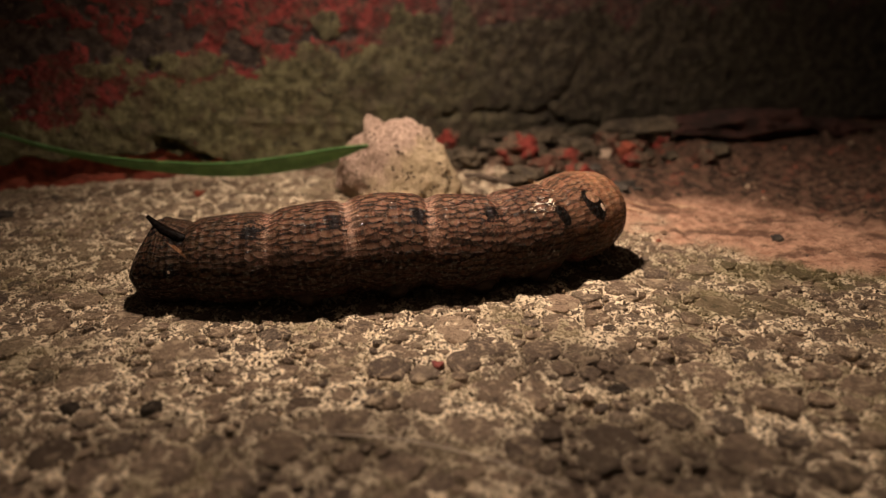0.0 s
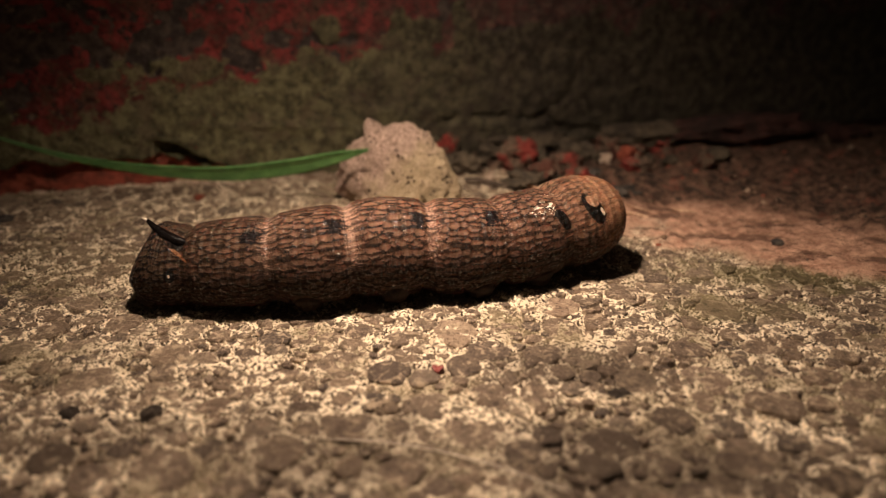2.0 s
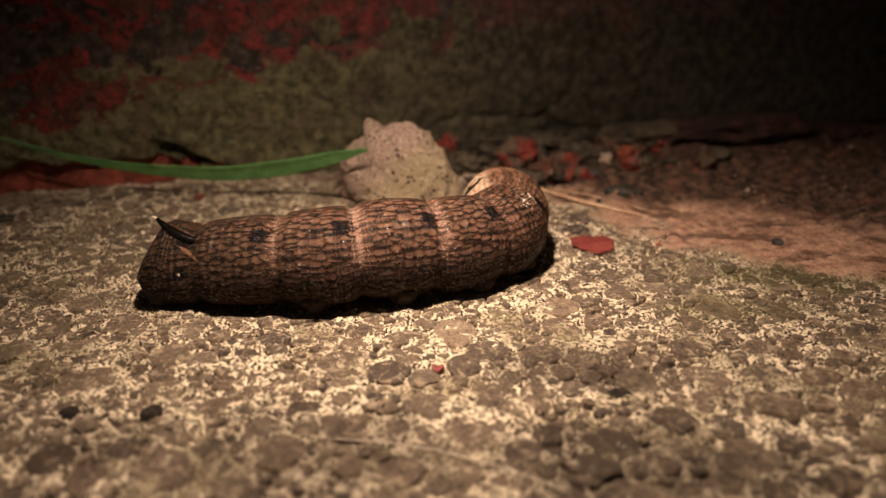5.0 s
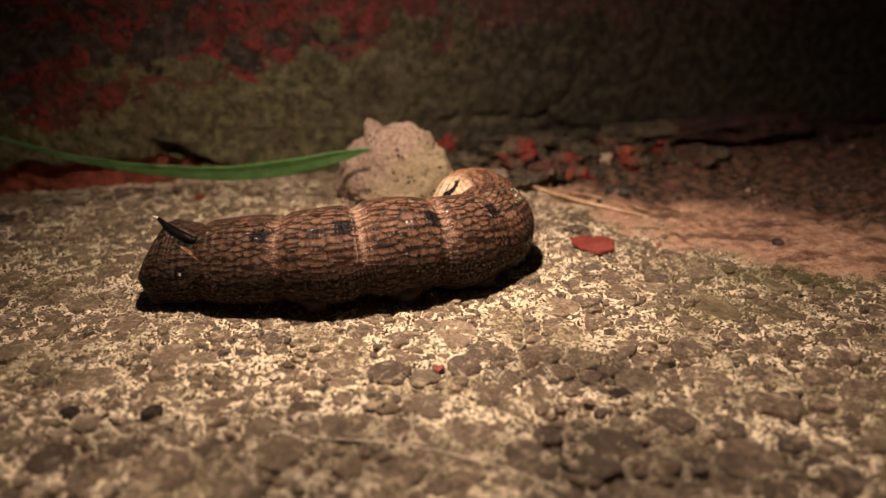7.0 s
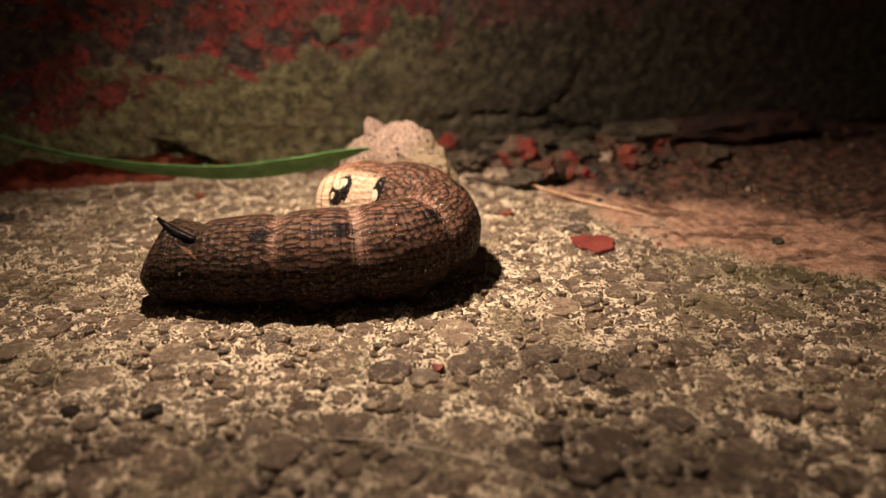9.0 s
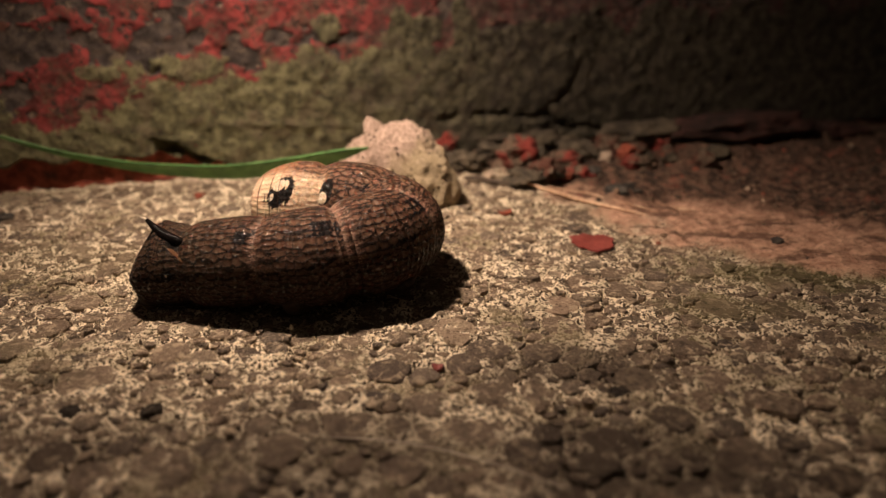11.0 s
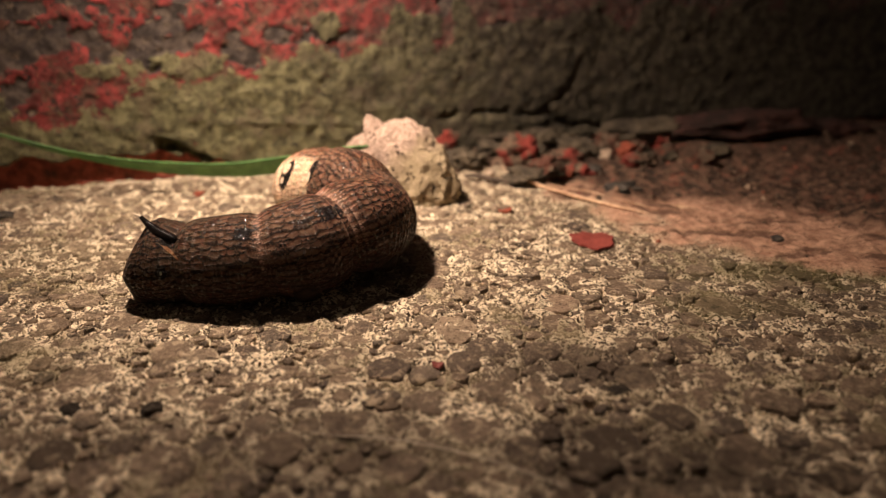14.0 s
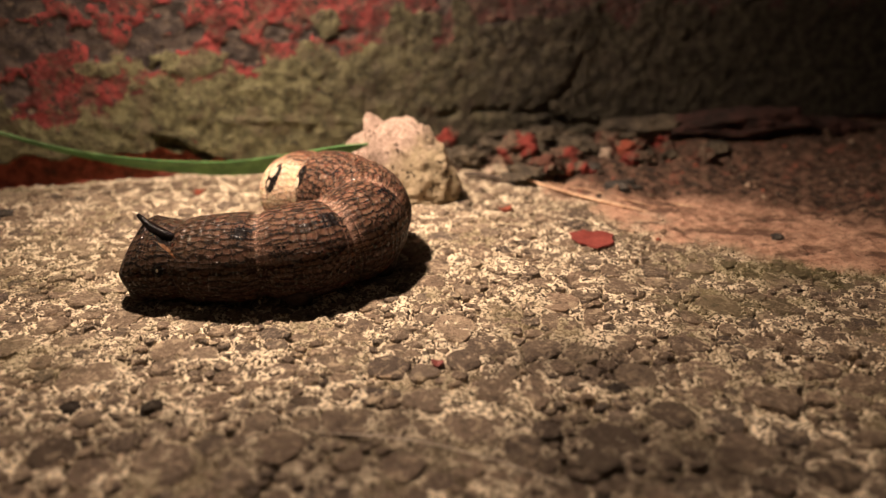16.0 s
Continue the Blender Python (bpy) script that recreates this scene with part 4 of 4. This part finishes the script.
lump("pale_rubble", 0.0725, 0.1850, (4.0, 3.0, 2.0), M_GREY_RUBBLE, "small grey-brown stone in the dust", "rubble", 26)
lump("dark_rubble", 0.0652, 0.1285, (1.2, 1.2, 0.6), M_DARK_RUBBLE, "small dark chip on the red-brown dust", "rubble", 27)


def heap_clods():
    """Clods of earth, mortar and brick that have crumbled off the wall."""
    rng = random.Random(41)
    kinds = ((M_GREY_RUBBLE, "brown clod of earth and mortar under the wall"), (M_CLOD, "reddish clod of earth and brick dust under the wall"), (M_RED_RUBBLE, "clod with red paint still on it"))
    for i in range(16):
        u, out = rng.uniform(0.118, 0.178), rng.uniform(0.004, 0.034)
        x, y = WALL_A + u * WALL_DIR + out * WALL_OUT
        r = rng.uniform(2.0, 4.6)
        material, label = kinds[(0, 1, 1, 0, 2)[i % 5]]
        lump("earth_clod", float(x), float(y), (r * rng.uniform(1.0, 1.5), r * 0.9, r * rng.uniform(0.5, 0.85)), material, label, "rubble", 60 + i, turn=rng.uniform(0, 180), sink=0.45, rough=0.5)


heap_clods()


def scatter_crumbs():
    """Loose crumbs strewn over earth and dust: one piece of stuff."""
    rng = random.Random(77)
    verts, faces = [], []
    made = 0
    while made < 1300:
        x, y = rng.uniform(0.0, 0.15), rng.uniform(0.12, 0.215)
        u, out = wall_coords(x, y)
        if out < 0.002 or rng.random() > 0.07 * float(soil(np.array(x), np.array(y))) + float(earth(np.array(x), np.array(y))):
            continue
        r = rng.choice((0.2, 0.2, 0.25, 0.3, 0.35, 0.45, 0.6, 0.9)) * MM
        z = float(ground_height(np.array(x), np.array(y))) + r * 0.3
        b = len(verts)
        for d in ((1, 0, 0), (-1, 0, 0), (0, 1, 0), (0, -1, 0), (0, 0, 1), (0, 0, -1), (0.7, 0.7, 0.3), (-0.7, 0.6, 0.4)):
            k = r * rng.uniform(0.7, 1.2)
            verts.append((x + d[0] * k, y + d[1] * k, z + d[2] * k * 0.8))
        faces += [tuple(b + i for i in f) for f in ((0, 6, 4), (6, 2, 4), (2, 7, 4), (7, 1, 4), (1, 3, 4), (3, 0, 4), (0, 2, 6), (2, 1, 7), (0, 5, 2), (2, 5, 1), (1, 5, 3), (3, 5, 0))]
        made += 1
    me = bpy.data.meshes.new("crumbs")
    me.from_pydata(verts, [], faces)
    tagged(mesh_part("crumbs", me, M_CRUMB, None), "loose red, grey and dark crumbs strewn over the earth", "crumbs", kind="stuff")


def crumb_material():
    n = Nodes("mixed crumbs")
    v = n.add("ShaderNodeValToRGB")
    n.wire(n.add("ShaderNodeNewGeometry").outputs["Random Per Island"], v.inputs[0])
    r = v.color_ramp
    r.interpolation = "CONSTANT"
    r.elements[0].color, r.elements[1].color = (0.06, 0.042, 0.03, 1), (0.36, 0.26, 0.18, 1)
    r.elements[1].position = 0.96
    for at, col in ((0.4, (0.11, 0.070, 0.046)), (0.68, (0.19, 0.120, 0.078)), (0.88, (0.25, 0.075, 0.045))):
        r.elements.new(at).color = (*col, 1)
    return n.done(v.outputs[0], 0.9, n.bump(n.noise(n.coords(), 1800, 4), 0.0003, 0.7), 0.2)


def sand_material():
    n = Nodes("cement grains")
    v = n.add("ShaderNodeValToRGB")
    n.wire(n.add("ShaderNodeNewGeometry").outputs["Random Per Island"], v.inputs[0])
    r = v.color_ramp
    r.elements[0].color, r.elements[1].color = (0.070, 0.050, 0.034, 1), (0.90, 0.76, 0.55, 1)
    for at, col in ((0.2, (0.10, 0.072, 0.05)), (0.42, (0.34, 0.26, 0.17)), (0.66, (0.74, 0.61, 0.43))):
        r.elements.new(at).color = (*col, 1)
    f = n.noise(n.coords(), 2600, 3)
    return n.done(n.weathered_and_dimmed(n.mix(n.ramp(f, 0.3, 0.5, 0.5, 0.0), v.outputs[0], (0.16, 0.12, 0.08))), 0.92, n.bump(f, 0.0002, 0.7), 0.2)


M_SAND = sand_material()
M_CRUMB = crumb_material()
scatter_crumbs()


# ======== the torch that lights the place ========
def build_torch():
    top = tagged(new("torch"), "small black hand torch, lit, held above the slab", "torch")
    bm = bmesh.new()
    n = 40

    def circle(r, z):
        return [bm.verts.new((r * math.cos(2 * math.pi * k / n), r * math.sin(2 * math.pi * k / n), z)) for k in range(n)]

    rings = [circle(r, z) for r, z in ((0.0040, 0.0072), (0.0047, 0.0064), (0.0047, 0.0), (0.0120, 0.002), (0.0120, 0.030), (0.0095, 0.038), (0.0095, 0.100), (0.0001, 0.100))]
    for r0, r1 in zip(rings, rings[1:]):
        for k in range(n):
            bm.faces.new((r0[k], r0[(k + 1) % n], r1[(k + 1) % n], r1[k]))
    bm.faces.new(rings[0])
    bmesh.ops.recalc_face_normals(bm, faces=bm.faces)
    part("housing", bm, M_TORCH, top, "matt black torch housing")
    bm = bmesh.new()
    bmesh.ops.create_circle(bm, cap_ends=True, segments=18, radius=0.0046, matrix=pose(0, 0, 0.0056, 180))
    part("bulb", bm, M_GLOW, top, "glowing warm bulb")
    return top


torch = build_torch()


# ======== pebbles set in the slab ========
# stones that stand out in the slab: x, y and radius in mm, and a tone (0 light, 1 middle, 2 dark, 3 black)
MARKED = (
    (-46.2, 79.6, 4.8, 1), (-45.6, 73.0, 1.4, 3), (-35.7, 73.0, 1.4, 3), (-16.9, 73.3, 2.3, 2), (-22.1, 81.2, 2.7, 1), (-34.0, 85.3, 2.8, 1),
    (1.8, 93.0, 3.8, 0), (18.3, 102.4, 3.8, 0), (22.2, 76.9, 1.4, 3), (30.8, 85.3, 1.1, 3), (19.2, 67.2, 3.4, 2), (27.7, 71.9, 3.1, 2),
    (28.6, 65.2, 1.9, 2), (3.7, 69.3, 3.7, 1), (-7.1, 82.0, 3.0, 1), (-30.3, 62.3, 3.6, 1), (-26.4, 65.7, 2.2, 2), (-43.5, 64.2, 2.8, 2),
    (-38.5, 94.2, 2.7, 1), (34.9, 80.7, 3.4, 0), (39.9, 68.5, 3.3, 1), (41.8, 61.8, 3.3, 2), (14.1, 87.6, 3.0, 1), (17.2, 63.7, 2.5, 2),
)


def stone_shape(rng, reach, rise):
    """A broken stone, flush with the slab: its outline's reach in metres by direction, and how far its top stands up."""
    n = len(reach)
    verts = []
    for k, z in ((1.03, -0.0009), (1.0, rise * 0.35), (0.90, rise * 0.85), (0.50, rise)):
        for j in range(n):
            a = 2 * math.pi * j / n
            q = k * reach[j] * (1 + rng.uniform(-0.06, 0.06))
            verts.append((math.cos(a) * q, math.sin(a) * q, z + (rng.uniform(-0.28, 0.28) * rise if z > 0 else 0)))
    verts.append((0, 0, rise * rng.uniform(0.8, 1.1)))
    faces = []
    for q in (0, 1, 2):
        for j in range(n):
            a, b = q * n + j, q * n + (j + 1) % n
            faces.append((a, b, b + n, a + n))
    for j in range(n):
        faces.append((3 * n + j, 3 * n + (j + 1) % n, 4 * n))
    return verts, faces


def lay_pebbles():
    rng = random.Random(5)
    cell, taken, placed = 0.006, {}, []

    def near_ones(x, y):
        ci, cj = int(x // cell), int(y // cell)
        for i in range(ci - 2, ci + 3):
            for j in range(cj - 2, cj + 3):
                yield from taken.get((i, j), ())

    def free(x, y, r, overlap=0.84):
        for px, py, pr in near_ones(x, y):
            if (px - x) ** 2 + (py - y) ** 2 < ((pr + r) * overlap) ** 2:
                return False
        taken.setdefault((int(x // cell), int(y // cell)), []).append((x, y, r))
        return True

    tones = []
    for x, y, r, tone in MARKED:
        free(x * MM, y * MM, r * MM, 0.0)
        placed.append((x * MM, y * MM, r * MM))
        tones.append(tone)
    for count, lo, hi, region in ((3600, 1.7, 3.8, (-0.15, 0.15, 0.042, 0.178)), (26000, 0.7, 1.7, (-0.14, 0.14, 0.045, 0.176))):
        for _ in range(count):
            x, y = rng.uniform(*region[:2]), rng.uniform(*region[2:])
            r = (lo + (hi - lo) * rng.random() ** 2.0) * MM
            if free(x, y, r):
                placed.append((x, y, r))
                tones.append(1)

    def outline(x, y, r):
        """How far the stone reaches in each direction before it meets its neighbours."""
        n = rng.randint(9, 13) if r > 0.0016 else rng.randint(6, 8)
        others = np.array([q for q in near_ones(x, y) if (q[0], q[1]) != (x, y) and q[2] > 0.0006 and math.hypot(q[0] - x, q[1] - y) < (q[2] + r) * 1.4]).reshape(-1, 3)
        lean, stretch = rng.uniform(0, 3.14), rng.uniform(1.0, 1.45)
        reach = []
        for j in range(n):
            a = 2 * math.pi * j / n
            q = 1.18 * r * stretch ** math.cos(2 * (a - lean)) * rng.uniform(0.78, 1.10)
            if len(others):
                dx, dy = others[:, 0] - x, others[:, 1] - y
                toward = dx * math.cos(a) + dy * math.sin(a)
                stop = (dx * dx + dy * dy + r * r - others[:, 2] ** 2) / (2 * np.maximum(toward, 1e-6))
                q = min(q, float(np.min(np.where(toward > 0, stop, 1.0))) - rng.uniform(0.05, 0.22) * MM)
            reach.append(max(q, r * 0.3))
        return reach

    shapes = [outline(*p) for p in placed]
    grains = []
    for _ in range(80000):
        x, y = rng.uniform(-0.085, 0.095), rng.uniform(0.05, 0.155)
        r = rng.uniform(0.18, 0.52) * MM
        if free(x, y, r, 0.78):
            grains.append((x, y, r))
    P = np.array(placed)
    s, e, h = soil(P[:, 0], P[:, 1]), earth(P[:, 0], P[:, 1]), slab_plane(P[:, 0], P[:, 1])
    u, out = wall_coords(P[:, 0], P[:, 1])
    keep = (s + e < 0.35) & (out > 0.003)
    verts, faces, near = [], [], 0
    for (x, y, r), reach, tone, z, ok in zip(placed, shapes, tones, h, keep):
        if not ok:
            continue
        rise = rng.uniform(0.12, 0.42) * MM * (1.7 if tone == 3 else 1.0)
        v, f = stone_shape(rng, reach, rise)
        m = pose(x, y, z + rng.uniform(-0.16, 0.04) * MM, rng.uniform(-4, 4), rng.uniform(-4, 4), 0)
        if r > 1.35 * MM and abs(x) < 0.050 and 0.060 < y < 0.112 and near < 300:
            near += 1
            me = bpy.data.meshes.new("pebble")
            me.from_pydata(v, [], f)
            mesh_part("pebble", me, (M_PEBBLE_LIGHT, M_PEBBLE, M_PEBBLE_DARK, M_PEBBLE_BLACK)[tone], ground, place=m)
            continue
        b = len(verts)
        verts += [tuple(m @ Vector(q)) for q in v]
        faces += [tuple(b + k for k in q) for q in f]
    me = bpy.data.meshes.new("gravel")
    me.from_pydata(verts, [], faces)
    ob = mesh_part("gravel", me, M_GRAVEL, ground)
    tagged(ob, "fine brown and grey gravel set in pale cement", kind="stuff")
    # pale cement grains and sand between the pebbles
    G = np.array(grains)
    ok = (soil(G[:, 0], G[:, 1]) + earth(G[:, 0], G[:, 1]) < 0.5) & (wall_coords(G[:, 0], G[:, 1])[1] > 0.003)
    G, z = G[ok], ground_height(G[:, 0], G[:, 1])[ok]
    g = np.random.default_rng(3)
    n = len(G)
    corner = np.array([(1, 0, 0), (0.3, 0.95, 0), (-0.8, 0.6, 0), (-0.8, -0.6, 0), (0.3, -0.95, 0), (0, 0, 1)], float)
    V = corner[None] * g.uniform(0.65, 1.3, (n, 6, 3))
    turn = g.uniform(0, 6.283, n)
    c, q = np.cos(turn)[:, None], np.sin(turn)[:, None]
    V = np.stack([V[..., 0] * c - V[..., 1] * q, V[..., 0] * q + V[..., 1] * c, V[..., 2] * 1.1], -1) * G[:, 2][:, None, None]
    V += np.stack([G[:, 0], G[:, 1], z - 0.00008], -1)[:, None, :]
    V[:, :5, 2] -= 0.0002
    b = (np.arange(n) * 6)[:, None, None]
    F = (np.array([(0, 1, 5), (1, 2, 5), (2, 3, 5), (3, 4, 5), (4, 0, 5)])[None] + b).reshape(-1, 3)
    me = bpy.data.meshes.new("sand_grains")
    me.from_pydata(V.reshape(-1, 3).tolist(), [], F.tolist())
    tagged(mesh_part("sand_grains", me, M_SAND, ground), "pale cement grains and sand between pebbles", kind="stuff")


lay_pebbles()


# ======== what moves: the caterpillar curls back on itself, the torch wanders ========
def motions():
    # postures: tail, length, bunching, headings from tail to head, lifts
    stretched = ((-49.9, 105.5, 82.7, -0.07), (-6.4, -4.3, 6.0, 14.7, 8.1, 23.8, 30.5, 25.6), (0.7, 1.4, 0.3, 0.5, 2.3))
    turning = ((-49.2, 105.9, 77.1, 0.07), (-5.5, -5.2, -0.4, 9.2, 15.4, 21.3, 37.7, 57.3), (0.9, 1.2, 0.8, 0.4, 2.9))
    bent = ((-49.0, 106.3, 78.8, 0.05), (-6.1, -5.5, -2.7, 19.1, 28.4, 54.1, 110.4, 162.6), (0.8, 1.6, 0.1, -0.4, 0.6))
    curling = ((-48.6, 105.9, 80.5, -0.04), (-5.2, -4.3, -0.1, 14.5, 63.2, 124.1, 166.6, 155.6), (0.6, 0.6, 0.6, 2.3, 0.2))
    curled = ((-49.7, 105.1, 79.1, -0.05), (-7.8, -6.7, -9.1, 28.9, 90.3, 148.9, 181.5, 160.3), (0.9, 2.5, 1.4, 2.8, 1.9))
    tighter = ((-50.3, 105.5, 74.8, -0.02), (-7.7, -4.4, 6.2, 29.8, 79.3, 136.2, 164.1, 157.2), (0.2, 0.6, 0.1, 2.2, 0.1))
    drawn_in = ((-49.9, 105.6, 73.3, -0.02), (-9.8, -8.1, 16.9, 41.4, 79.5, 126.2, 153.0, 143.8), (1.0, 0.2, 1.2, 1.2, 0.4))
    bunched = ((-50.8, 105.6, 77.1, 0.00), (-9.1, -4.7, 15.8, 47.8, 97.5, 122.5, 145.2, 161.2), (0.7, 2.8, -0.6, 2.9, -0.6))
    settled = ((-51.6, 105.9, 75.6, 0.05), (-7.9, -6.6, 13.7, 51.6, 95.7, 135.8, 150.1, 154.1), (0.5, 0.4, 1.6, 2.2, -0.6))

    def between(a, b, k):
        return tuple(tuple(p + (q - p) * k for p, q in zip(u, v)) for u, v in zip(a, b))

    times = (
        (0.0, stretched), (3.0, stretched), (3.4, between(stretched, turning, 0.06)), (3.7, between(stretched, turning, 0.52)), (3.95, turning), (4.2, between(turning, bent, 0.22)),
        (5.2, between(turning, bent, 0.74)), (6.3, bent), (7.5, bent), (8.0, between(bent, curling, 0.17)), (8.5, between(bent, curling, 0.55)), (9.0, curling),
        (9.2, between(curling, curled, 0.18)), (10.2, between(curling, curled, 0.68)), (11.4, curled), (12.3, curled), (12.8, tighter), (13.2, drawn_in), (13.5, between(drawn_in, bunched, 0.6)), (14.0, bunched), (14.6, between(bunched, settled, 0.3)), (16.0, settled),
    )
    poses = [(t, body_frames((*place, turns, lifts))) for t, (place, turns, lifts) in times]
    for i, ring in enumerate(body_rings):
        walk(ring, [(t, at[i]) for t, at in poses])

    def beam(x, y, z, tx, ty):
        return look((x, y, z), (tx, ty, 0.0))

    walk(torch, [
        (0.0, beam(-0.013, 0.112, 0.116, 0.012, 0.131)), (1.0, beam(-0.013, 0.108, 0.115, 0.011, 0.127)),
        (2.0, beam(-0.013, 0.088, 0.104, 0.005, 0.109)), (2.5, beam(-0.010, 0.072, 0.096, 0.003, 0.105)), (3.5, beam(-0.008, 0.070, 0.095, 0.002, 0.104)), (4.2, beam(-0.008, 0.070, 0.097, 0.003, 0.104)),
        (6.3, beam(-0.014, 0.084, 0.106, 0.006, 0.110)), (7.5, beam(-0.017, 0.088, 0.106, 0.005, 0.114)), (8.2, beam(-0.028, 0.105, 0.104, 0.004, 0.122)),
        (9.0, beam(-0.034, 0.111, 0.100, 0.000, 0.127)), (11.3, beam(-0.046, 0.119, 0.115, -0.014, 0.147)), (12.6, beam(-0.047, 0.120, 0.115, -0.016, 0.148)), (13.2, beam(-0.048, 0.121, 0.112, -0.020, 0.162)),
        (13.6, beam(-0.048, 0.121, 0.112, -0.019, 0.160)), (14.5, beam(-0.049, 0.121, 0.117, -0.012, 0.142)), (16.0, beam(-0.049, 0.121, 0.117, -0.011, 0.140)),
    ])


motions()
